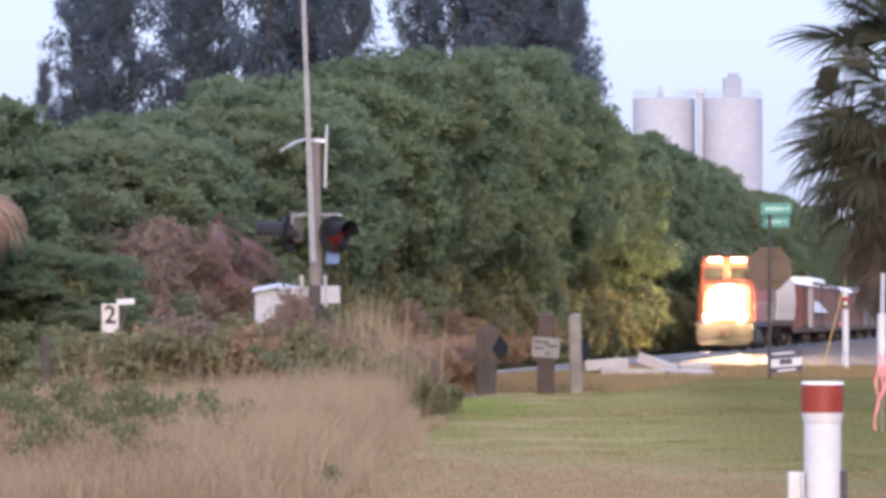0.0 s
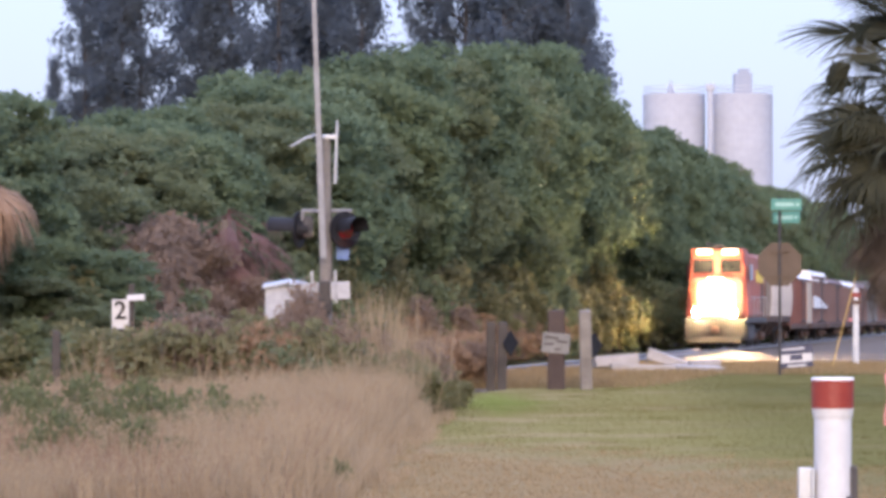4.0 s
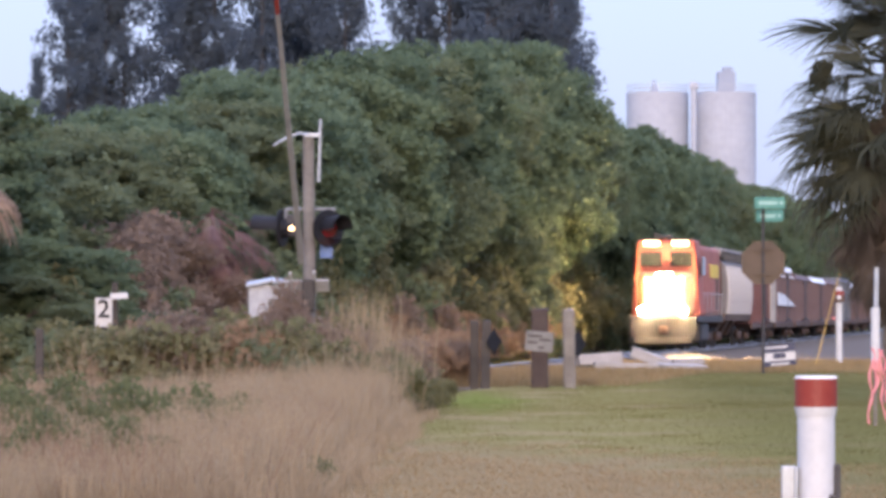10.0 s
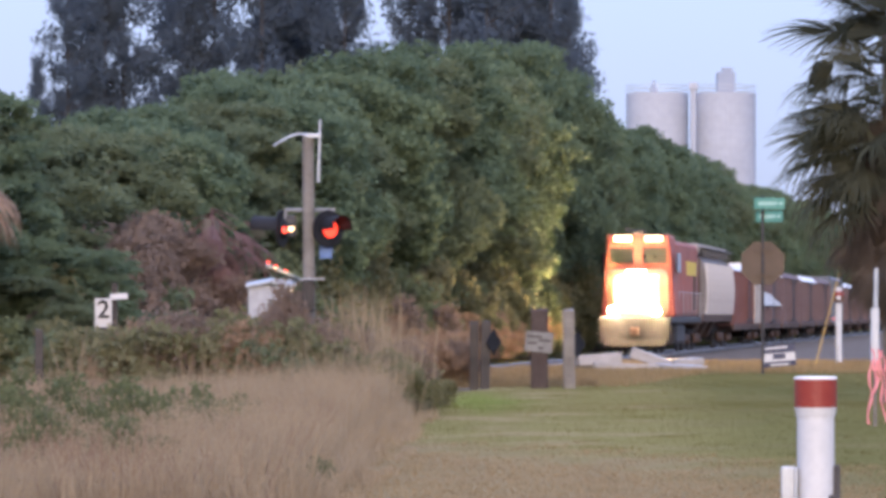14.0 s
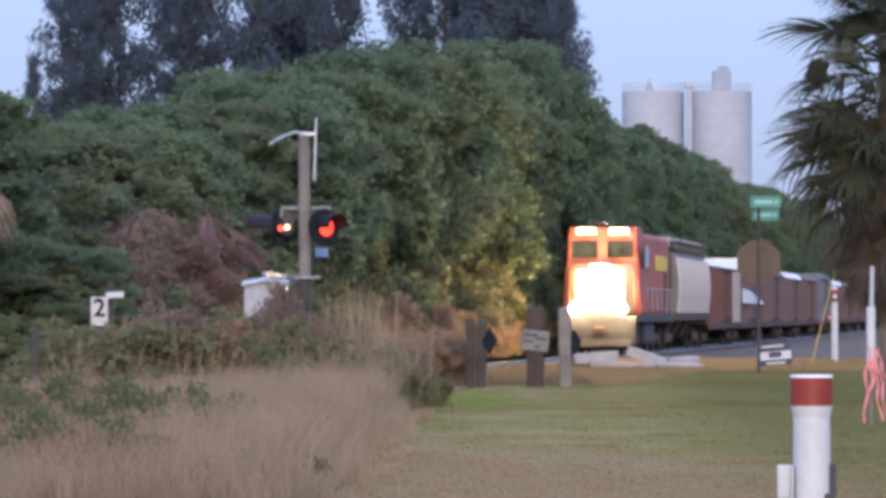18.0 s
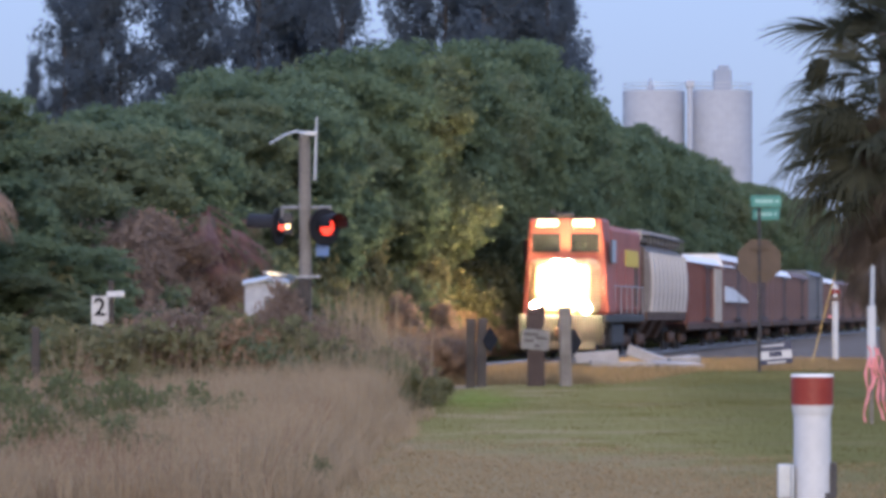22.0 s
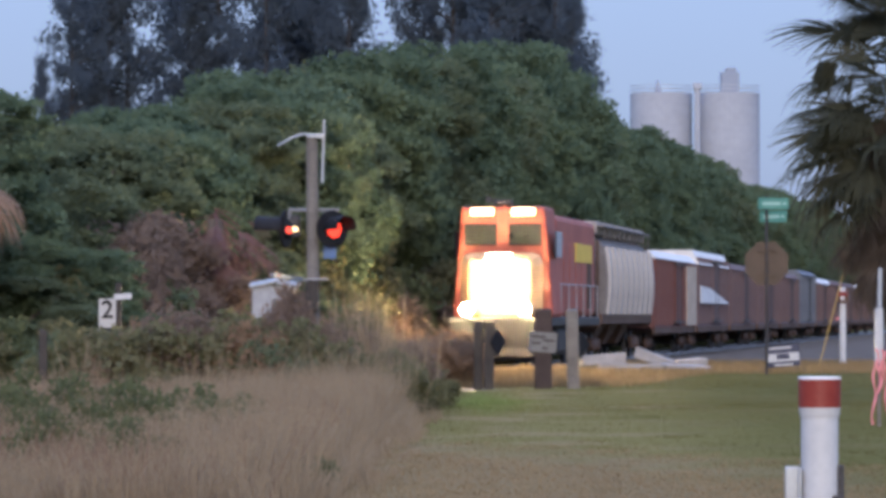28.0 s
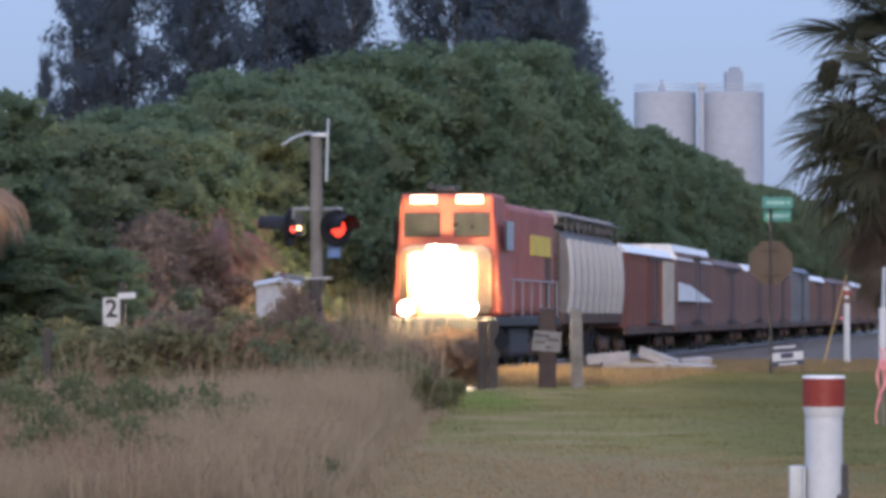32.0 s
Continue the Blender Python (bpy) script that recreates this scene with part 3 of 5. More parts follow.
def locomotive():
    ob = thing("locomotive", pose(0, 0, 0), "red diesel locomotive with blazing headlights hauling a freight train", "locomotive")
    bm = bmesh.new()
    box(bm, 0, 6.0, 1.27, 2.95, 14.6, 0.26, bevel=0.04)
    box(bm, 0, 6.0, 1.05, 1.2, 14.0, 0.3, bevel=0.04)
    part("frame", bm, DARK_METAL, ob)
    bm = bmesh.new()
    box(bm, 0, -1.32, 0.85, 2.9, 0.09, 0.95, bevel=0.03)
    box(bm, 0, -1.44, 0.36, 2.5, 0.28, 0.3, pose(0, 0, 0, -24), bevel=0.04)
    part("pilot", bm, BLACK, ob, "black front plate with a low plough")
    for x in (-1.36, 1.36):
        bm = bmesh.new()
        for z in (0.42, 0.72, 1.02, 1.3):
            box(bm, x, -1.15, z, 0.34, 0.36, 0.04)
        box(bm, x * 0.86, -1.15, 0.85, 0.03, 0.36, 1.0)
        part("steps", bm, DARK_METAL, ob)
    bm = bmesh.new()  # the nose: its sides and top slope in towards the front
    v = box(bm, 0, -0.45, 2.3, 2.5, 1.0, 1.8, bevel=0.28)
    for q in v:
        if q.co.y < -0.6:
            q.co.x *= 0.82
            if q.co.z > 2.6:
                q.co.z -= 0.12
    # paint colour lightened so the nose burns out in place of headlight glare
    part("nose", bm, LOCO_NOSE_GLARE, ob, "nose in pale orange that imitates headlight glare")
    bm = bmesh.new()
    v = box(bm, 0, 1.2, 2.95, 3.05, 2.4, 3.1, bevel=0.1)
    for q in v:
        if q.co.z > 4.0:
            q.co.x *= 0.84
            q.co.z += 0.10 * (1 - min(1, abs(q.co.x) / 1.3))
    cab = part("cab", bm, LOCO_RED, ob)
    for x in (-0.68, 0.68):
        bm = bmesh.new()
        box(bm, x, -0.006, 3.72, 1.0, 0.06, 0.62, bevel=0.02)
        part("windscreen", bm, GLASS_DARK, cab)
        bm = bmesh.new()
        box(bm, x * 2.26, 1.3, 3.45, 0.05, 1.5, 0.75, bevel=0.02)
        part("side_window", bm, GLASS_DARK, cab)
        bm = bmesh.new()
        box(bm, x * 0.92, -0.06, 4.36, 0.70, 0.10, 0.20, bevel=0.015)
        part("number_board", bm, BOARD_GLOW, cab, "lit number board with unreadable figures")
    bm = bmesh.new()
    box(bm, 0, 0.35, 4.62, 0.5, 0.5, 0.16, bevel=0.05)
    rod(bm, (-0.5, 0.9, 4.7), (-0.5, 0.5, 4.72), 0.05, 0.1)
    rod(bm, (-0.3, 0.9, 4.66), (-0.3, 0.45, 4.66), 0.04, 0.09)
    part("horn", bm, DARK_METAL, cab)
    bm = bmesh.new()
    v = box(bm, 0, 8.0, 2.87, 2.6, 10.8, 2.94, bevel=0.18)
    part("hood", bm, LOCO_RED, ob)
    for y in (3.6, 5.2, 6.8, 8.4, 10.0, 11.6):
        for x in (-1.305, 1.305):
            bm = bmesh.new()
            box(bm, x, y, 2.6, 0.03, 1.35, 1.9, bevel=0.01)
            part("hood_door", bm, LOCO_RED if y < 11 else RUST, ob)
    for x in (-1.32, 1.32):
        bm = bmesh.new()
        box(bm, x, 9.8, 3.32, 0.05, 4.6, 0.56, bevel=0.01)
        part("panel", bm, YELLOW, ob, "yellow painted panel")
    for y, r in ((6.0, 0.62), (9.2, 0.62), (11.6, 0.62)):
        bm = bmesh.new()
        rod(bm, (0, y, 4.2), (0, y, 4.44), r, r * 0.94, 20)
        part("roof_fan", bm, DARK_METAL, ob)
    bm = bmesh.new()
    box(bm, 0, 4.2, 4.4, 0.5, 0.9, 0.28, bevel=0.04)
    part("exhaust_stack", bm, DARK_METAL, ob)
    bm = bmesh.new()
    box(bm, 0, 5.6, 0.72, 2.5, 4.2, 0.8, bevel=0.14)
    part("fuel_tank", bm, DARK_METAL, ob)
    for x in (-1.42, 1.42):
        bm = bmesh.new()
        for y in range(3, 14, 2):
            rod(bm, (x, y, 1.4), (x, y, 2.35), 0.02, 0.02, 6)
        rod(bm, (x, 2.6, 2.35), (x, 13.2, 2.35), 0.02, 0.02, 6)
        part("handrail", bm, GREY_METAL, ob)
    # lamps; their housings are large and pale to burn out like glare
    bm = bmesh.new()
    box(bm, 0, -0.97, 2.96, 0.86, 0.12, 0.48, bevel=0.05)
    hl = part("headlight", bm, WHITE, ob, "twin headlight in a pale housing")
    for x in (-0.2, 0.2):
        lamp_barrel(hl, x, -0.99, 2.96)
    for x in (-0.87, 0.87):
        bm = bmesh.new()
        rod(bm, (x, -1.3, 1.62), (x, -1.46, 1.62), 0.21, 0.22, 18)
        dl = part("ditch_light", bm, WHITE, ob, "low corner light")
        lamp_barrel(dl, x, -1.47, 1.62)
    truck(ob, 1.2, 0.5, 2.4)
    truck(ob, 10.2, 0.5, 2.4)
    coupler(ob, -1.65, -1)
    coupler(ob, 13.7, 1)
    return ob


def hopper_car(length=17.2):
    ob = thing("hopper_car", pose(0, 0, 0), "pale grey covered hopper car with curved ribbed sides", "freight car", "train cars")
    h = length / 2
    # section: curved sides, shoulder and a raised trough on the roof
    sec = []
    for i in range(9):
        k = i / 8
        sec.append((1.40 + 0.17 * math.sin(math.pi * (0.15 + 0.75 * k)), 1.45 + 2.05 * k))
    full = sec + [(1.2, 3.72), (0.85, 3.9)] + [(-0.85, 3.9), (-1.2, 3.72)] + [(-x, z) for x, z in reversed(sec)]
    n = len(full)
    v = [(x, y, z) for y in (-h + 0.8, h - 0.8) for x, z in full]
    f = [(i, (i + 1) % n, n + (i + 1) % n, n + i) for i in range(n)] + [tuple(range(n)), tuple(range(2 * n - 1, n - 1, -1))]
    # shade between the ribs is put into the body's darker grey
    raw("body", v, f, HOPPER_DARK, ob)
    first = {}
    for j in range(9):
        y = -h + 1.4 + (length - 2.8) * j / 8
        for s in (1, -1):
            if s in first:
                again(first[s], ob, pose(0, y, 0))
                continue
            bm = bmesh.new()
            for (x0, z0), (x1, z1) in zip(sec, sec[1:]):
                a = math.degrees(math.atan2(x1 - x0, z1 - z0))
                box(bm, s * (x0 + x1) / 2 + s * 0.05, 0, (z0 + z1) / 2, 0.15, 0.62, math.hypot(x1 - x0, z1 - z0) + 0.01, pose(0, 0, 0, 0, s * a))
            first[s] = part("rib", bm, HOPPER_GREY, ob, "pale curved rib")
            first[s].matrix_basis = pose(0, y, 0)
    for j in range(5):
        bm = bmesh.new()
        y = -h + 2.0 + (length - 4.0) * j / 4
        box(bm, 0, y, 4.07, 2.5, (length - 4.0) / 4 * 0.93, 0.42, bevel=0.1)
        part("hatch", bm, HOPPER_ROOF, ob, "dull brownish grey roof hatch")
    for s in (-1, 1):
        bm = bmesh.new()
        box(bm, s * 1.25, 0, 4.12, 0.5, length - 1.2, 0.05)
        for j in range(10):
            box(bm, s * 1.45, -h + 1 + (length - 2) * j / 9, 3.9, 0.04, 0.05, 0.42)
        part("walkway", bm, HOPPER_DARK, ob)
        bm = bmesh.new()
        box(bm, s * 1.42, 0, 1.3, 0.14, length, 0.32, bevel=0.03)
        part("side_sill", bm, RUST, ob)
    for j in range(3):
        y = (j - 1) * length * 0.24
        bm = bmesh.new()
        q = box(bm, 0, y, 0.98, 2.4, 3.2, 1.0)
        for c in q:
            if c.co.z < 0.9:
                c.co.x *= 0.5
                c.co.y = y + (c.co.y - y) * 0.35
        part("hopper_chute", bm, RUST, ob)
    for s in (-1, 1):
        bm = bmesh.new()
        box(bm, 0, s * (h - 0.15), 1.2, 2.8, 0.3, 0.35, bevel=0.03)
        for x in (-1.3, 1.3):
            box(bm, x, s * (h - 0.3), 2.4, 0.08, 0.08, 2.6)
            for z in range(6):
                box(bm, x * 0.86, s * (h - 0.3), 1.5 + 0.36 * z, 0.42, 0.03, 0.03)
        part("end_frame", bm, RUST, ob)
        truck(ob, s * (h - 2.0))
        coupler(ob, s * (h + 0.2), s)
    return ob


def boxcar(length, material, label, tall=3.98, fascia=0.3, panel=None, wedge=False):
    ob = thing("boxcar", pose(0, 0, 0), label, "freight car", "train cars")
    h = length / 2
    bm = bmesh.new()
    box(bm, 0, 0, (1.08 + tall - 0.22) / 2, 2.9, length - 0.7, tall - 0.22 - 1.08, bevel=0.03)
    part("body", bm, material, ob)
    bm = bmesh.new()
    band = fascia or 0.3
    q = box(bm, 0, 0, tall + 0.09 - band / 2, 3.02, length - 0.6, band)
    for c in q:
        if c.co.z > tall:
            c.co.x *= 0.8
    part("roof", bm, WHITE_OLD if fascia else material, ob, "weathered whitish roof edge" if fascia else "")
    bm = bmesh.new()
    box(bm, 0, 0, tall / 2 + 0.4, 0.06, 0.09, tall - 1.4)
    rib = part("rib", bm, material, ob)
    rib.matrix_basis = pose(1.47, -h + 0.6, 0.08)
    k = int(length / 1.15)
    for j in range(k):
        for s in (-1, 1):
            if (s, j) != (1, 0):
                again(rib, ob, pose(s * 1.47, -h + 0.6 + (length - 1.2) * j / (k - 1), 0.08))
    for s in (-1, 1):
        bm = bmesh.new()
        box(bm, s * 1.5, 0.3, tall / 2 + 0.45, 0.08, 2.6, tall - 1.5, bevel=0.02)
        d = part("door", bm, material, ob)
        bm = bmesh.new()
        for z in (1.3, tall - 0.35):
            box(bm, s * 1.55, 0.9, z, 0.06, 5.4, 0.08)
        for y in (-0.5, 1.1):
            rod(bm, (s * 1.56, y, 1.3), (s * 1.56, y, tall - 0.4), 0.025, 0.025, 6)
        part("door_rail", bm, DARK_METAL, d)
        bm = bmesh.new()
        box(bm, s * 1.38, 0, 1.0, 0.12, length - 0.8, 0.3, bevel=0.02)
        part("side_sill", bm, RUST, ob)
        if panel:
            bm = bmesh.new()
            box(bm, s * 1.51, panel[0], tall / 2 + 0.4, 0.05, panel[1], tall - 1.5)
            part("panel", bm, CREAM, ob, "faded cream panel")
        if wedge:
            bm = bmesh.new()
            v = [bm.verts.new((s * (1.53 + 0.03 * o), y, z)) for o in (0, 1) for y, z in ((-8.4, 2.1), (-8.4, 2.85), (-3, 2.75), (8.0, 2.1))]
            bm.faces.new(v[:4]), bm.faces.new(v[7:3:-1])
            for i in range(4):
                bm.faces.new((v[i], v[4 + i], v[4 + (i + 1) % 4], v[(i + 1) % 4]))
            bmesh.ops.recalc_face_normals(bm, faces=bm.faces)
            part("patch", bm, WHITE_OLD, ob, "white painted wedge")
        bm = bmesh.new()
        for x in (-1.3, -0.9):
            rod(bm, (x, s * (h - 0.28), 1.1), (x, s * (h - 0.28), tall - 0.1), 0.02, 0.02, 6)
        for z in range(7):
            rod(bm, (-1.3, s * (h - 0.28), 1.2 + 0.36 * z), (-0.9, s * (h - 0.28), 1.2 + 0.36 * z), 0.015, 0.015, 6)
        part("ladder", bm, DARK_METAL, ob)
        truck(ob, s * (h - 2.1))
        coupler(ob, s * (h + 0.1), s)
    bm = bmesh.new()
    box(bm, 0, 0, 0.85, 0.5, length - 1.0, 0.35, bevel=0.03)
    part("centre_sill", bm, RUST, ob)
    return ob


TRAIN = [(locomotive(), 0.0)]
TRAIN[0][0].scale = (1, 1, 1.075)
TRAIN.append((hopper_car(17.2), 13.9 + 8.6))
TRAIN[1][0].scale = (1, 1, 1.11)
CAR_A = boxcar(18.6, BOX_BROWN, "brown boxcar with a whitish roof edge and a cream panel", panel=(6.4, 4.6))
CAR_B = boxcar(17.8, BOX_DULL, "dull brown boxcar with a white roof edge and a white wedge", tall=4.3, fascia=0.62, wedge=True)
CAR_C = boxcar(17.8, BOX_DULL, "dull brown boxcar with a white roof edge", fascia=0.36)
# the far cars take the duller brown, which stands in for haze
CAR_D = boxcar(17.8, BOX_DULL, "dark brown boxcar dulled as by haze", fascia=0)
CAR_E = boxcar(17.8, BOX_BLUE, "dull blue weathered tall boxcar", tall=4.3, fascia=0)
back = 32.2
for i, (car, ln) in enumerate([(CAR_A, 18.6), (CAR_B, 17.8), (CAR_D, 17.8), (CAR_C, 17.8), (None, 17.8), (CAR_E, 17.8)] + [(None, 17.8)] * 6):
    car = car or copy_thing(CAR_D if i % 3 else CAR_C, pose(0, 0, 0))
    TRAIN.append((car, back + ln / 2 + 0.3))
    back += ln + 0.7

# ---- level crossing signal, gate, pole, cabinet ----
RED_LAMPS = []


def face_lamp(r, material, parent, name, label):
    """A round lamp that shines from its front alone and can be tipped over its lower rim."""
    bm = bmesh.new()
    bmesh.ops.create_circle(bm, cap_ends=True, segments=24, radius=r, matrix=pose(0, 0, r, 90))
    bm.faces.ensure_lookup_table()
    bmesh.ops.extrude_face_region(bm, geom=list(bm.faces))
    for v in list(bm.verts)[24:]:
        v.co.y += 0.004
    bmesh.ops.recalc_face_normals(bm, faces=bm.faces)
    ob = part(name, bm, BLACK, parent, label)
    ob.data.materials.append(material)
    for p in ob.data.polygons:
        p.material_index = 1 if p.normal.y < -0.9 else 0
    return ob


def flasher(parent, x, y, z, turn, lit, reach=0.33):
    """A black round target with a hooded red lens, turned about the mast."""
    m = pose(x, y, z, 0, 0, turn)
    bm = bmesh.new()
    rod(bm, (0, -0.015, 0), (0, 0.015, 0), 0.29, 0.29, 32)
    target = part("target", bm, BLACK, parent, "round black target")
    target.matrix_basis = m
    bm = bmesh.new()
    rod(bm, (0, 0.01, 0), (0, 0.2, 0), 0.16, 0.12, 20)
    part("lamp_case", bm, BLACK, target)
    bm = bmesh.new()  # the hood: the upper part of a tube
    r, pts = 0.17, []
    for i in range(15):
        a = radians(-10 + 200 * i / 14)
        pts.append((math.cos(a), math.sin(a)))
    for q in (r, r + 0.012):
        for yy, cut in ((-0.015, 0), (-reach, 0.02)):
            for c, s in pts:
                bm.verts.new((c * q, yy, s * q + cut))
    bm.verts.ensure_lookup_table()
    for k in (0, 30):
        for i in range(14):
            bm.faces.new([bm.verts[k + j] for j in (i, i + 1, i + 16, i + 15)])
    part("hood", bm, BLACK, target)
    bm = bmesh.new()
    dome(bm, 0, -0.016, 0, 0.15, 0.03)
    part("lens", bm, LENS_DARK, target, "dark red lens", smooth=True)
    if lit:
        lamp = face_lamp(0.135, RED_GLOW, target, "lamp", "red flashing lamp")
        RED_LAMPS.append((lamp, 0, -0.055, -0.14))


signal = thing("crossing_signal", pose(-2.01, 61.15, 0), "railway crossing signal with two hooded red flashers on a mast", "signal")
bm = bmesh.new()
rod(bm, (0, 0, 0), (0, 0, 3.2), 0.06, 0.055, 14)
rod(bm, (0, 0, 0), (0, 0, 0.3), 0.13, 0.1, 14)
part("mast", bm, ARM_GREY, signal)
bm = bmesh.new()
rod(bm, (-0.37, -0.08, 3.13), (0.4, -0.08, 3.13), 0.028, 0.028, 10)
box(bm, 0, -0.05, 3.13, 0.16, 0.12, 0.12, bevel=0.02)
rod(bm, (-0.36, -0.08, 3.13), (-0.36, -0.08, 2.8), 0.024, 0.024, 8)
rod(bm, (0.33, -0.08, 3.16), (0.33, -0.08, 2.9), 0.024, 0.024, 8)
part("cross_arm", bm, ARM_GREY, signal)
flasher(signal, 0.30, -0.14, 2.84, 38, True, 0.38)
flasher(signal, -0.42, -0.05, 2.84, -106, False, 0.46)
bm = bmesh.new()
box(bm, -0.27, -0.1, 2.88, 0.15, 0.2, 0.34, bevel=0.03)
part("lamp_box", bm, DARK_METAL, signal, "dark lamp box")
bm = bmesh.new()
box(bm, 0.26, -0.06, 2.49, 0.2, 0.012, 0.22, bevel=0.004)
part("notice", bm, SIGN_BLUE, signal, "small blue notice plate")
RED_LAMPS.append((face_lamp(0.05, RED_GLOW, signal, "lamp", "red flashing lamp"), -0.36, -0.215, 2.77))
peep = face_lamp(0.036, PEEP_GLOW, signal, "peep_lamp", "small warm white side light")

gate = thing("crossing_gate", pose(-2.06, 60.6, 0), "crossing gate with a striped arm and grey counterweights", "barrier")
bm = bmesh.new()
box(bm, 0.05, 0.08, 1.8, 0.2, 0.24, 0.5, bevel=0.04)
box(bm, 0.05, 0.05, 0.7, 0.14, 0.14, 1.5)
part("gate_machine", bm, WOOD_DARK, gate)
# the arm reaches along its own -y when lowered
arm = thing("gate_arm", pose(0, 0, 2.05), "", "")
for key in list(arm.keys()):
    del arm[key]
arm.parent = gate
LONG = 7.0
for i in range(9):
    bm = bmesh.new()
    a, b = 0.35 + (LONG - 0.35) * i / 9, 0.35 + (LONG - 0.35) * (i + 1) / 9
    w = 0.095 - 0.045 * i / 9
    box(bm, 0.04, -(a + b) / 2, 0, w, b - a, 0.05, bevel=0.006)
    part("arm_stripe", bm, RED_BAND if i == 7 else ARM_GREY, arm)
ARM_LAMPS = [(face_lamp(0.02, RED_GLOW, arm, "arm_lamp", "small red arm light"), y) for y in (3.0, 5.3, 6.9)]
for x in (-0.16, 0.24):
    bm = bmesh.new()
    box(bm, x * 0.9, 0.1, 0, 0.04, 0.5, 0.03, bevel=0.004)
    box(bm, x, 0.16, 0, 0.385, 0.27, 0.03, bevel=0.01)
    part("counterweight", bm, GREY_PAINT, arm, "pale grey counterweight plate")

pole = thing("wooden_pole", pose(-1.99, 60.95, 0), "short weathered wooden pole with a grey lamp bracket", "pole")
bm = bmesh.new()
rod(bm, (0, 0, -0.1), (-0.03, 0, 4.28), 0.105, 0.088, 16)
part("post", bm, WOOD, pole)
bm = bmesh.new()
tube(bm, [(-0.02, -0.1, 4.26), (-0.16, -0.1, 4.30), (-0.34, -0.1, 4.24), (-0.56, -0.1, 4.11)], 0.02, 8)
box(bm, 0.02, 0, 4.27, 0.24, 0.2, 0.07, bevel=0.01)
part("bracket", bm, GREY_METAL, pole, "curved pale bracket")
bm = bmesh.new()
rod(bm, (0.16, -0.05, 4.52), (0.13, -0.05, 3.55), 0.017, 0.026, 10)
part("conduit", bm, GREY_METAL, pole, "pale vertical conduit")

cabinet = thing("relay_cabinet", pose(-2.80, 66, 0), "white metal railway relay cabinet among weeds", "cabinet")
bm = bmesh.new()
box(bm, -0.02, 0, 1.0, 0.70, 0.6, 2.0, bevel=0.02)
part("body", bm, GREY_PAINT, cabinet)
bm = bmesh.new()
for side in (-1, 1):
    box(bm, side * 0.2, 0, 2.045, 0.44, 0.74, 0.05, pose(0, 0, 0, 4, side * 11), bevel=0.01)
part("lid", bm, GREY_METAL, cabinet, "low gabled lid")
for x in (-0.18, 0.18):
    bm = bmesh.new()
    box(bm, x, -0.305, 1.0, 0.33, 0.02, 1.8, bevel=0.006)
    d = part("door", bm, GREY_PAINT, cabinet)
    bm = bmesh.new()
    box(bm, x * 0.4, -0.33, 1.2, 0.03, 0.04, 0.2, bevel=0.006)
    part("handle", bm, DARK_METAL, d)
bm = bmesh.new()
for k in range(5):
    box(bm, 0.1, -0.32, 1.55 + 0.05 * k, 0.3, 0.02, 0.025)
part("louvre", bm, DARK_METAL, cabinet)

mile = thing("mile_post", pose(-5.09, 60, 0), "white numbered plate on a dark post in weeds", "sign")
bm = bmesh.new()
box(bm, 0.16, 0.1, 1.0, 0.09, 0.09, 2.0, bevel=0.01)
part("post", bm, WOOD_DARK, mile)
bm = bmesh.new()
box(bm, 0, 0, 1.42, 0.26, 0.02, 0.68, bevel=0.006)
pl = part("plate", bm, PLATE, mile, "white plate with black figures")
lettering("2", 0.38, pose(0, -0.014, 1.58, 90), BLACK, pl)
bm = bmesh.new()
box(bm, 0, -0.013, 1.22, 0.15, 0.006, 0.2)
part("figure", bm, BLACK, pl)
bm = bmesh.new()
box(bm, 0.23, 0.03, 1.79, 0.27, 0.02, 0.09, pose(0, 0, 0, 0, -3), bevel=0.004)
part("blade", bm, WHITE, mile, "small pale blade")

# ---- posts, boards, slabs, signs on the lawn ----


def post(x, y, w, hgt, material, label, lean=0.0, deep=None):
    bm = bmesh.new()
    q = box(bm, 0, 0, hgt / 2 - 0.05, w, deep or w, hgt + 0.1, bevel=w * 0.09)
    for c in q:
        c.co.x += 0.012 * noise.noise((c.co.x * 9, c.co.y * 9, c.co.z * 3 + x))
        if c.co.z > hgt - 0.1:
            c.co.z += 0.05 * noise.noise((c.co.x * 7 + x, c.co.y * 7, 1))
    ob = part("wooden_post", bm, material)
    ob.matrix_basis = pose(x, y, 0, 0, lean)
    return tagged(ob, label, "post", "wooden posts")


post(0.73, 82.3, 0.19, 1.40, WOOD_DARK, "dark weathered square timber post")
post(0.95, 82.0, 0.20, 1.40, WOOD_DARK, "grey weathered timber post with a dark marker", 1)
post(2.08, 82.1, 0.36, 1.64, WOOD_RED, "thick dark timber post behind a board", 0, 0.2)
post(2.70, 82.0, 0.25, 1.63, WOOD, "tall pale weathered timber post", -1)
post(-5.8, 57.4, 0.12, 1.3, WOOD_DARK, "slim dark timber post standing among weeds")
bm = bmesh.new()
box(bm, 0, 0, 0, 0.4, 0.02, 0.4, pose(0, 0, 0, 0, 45), bevel=0.004)
ob = part("diamond_marker", bm, BLACK)
ob.matrix_basis = pose(1.13, 81.95, 0.95, 0, 0, 55)
tagged(ob, "dark diamond marker fixed to a timber post", "marker", "diamond markers")
copy_thing(ob, pose(2.87, 82.16, 0.9, 0, 0, 50))
board = thing("notice_board", pose(2.07, 81.982, 0.95, 0, 5), "tilted weathered white notice board on a timber post", "sign")
bm = bmesh.new()
box(bm, 0, 0, 0, 0.58, 0.03, 0.42, bevel=0.008)
pn = part("panel", bm, BOARD_GREY, board)
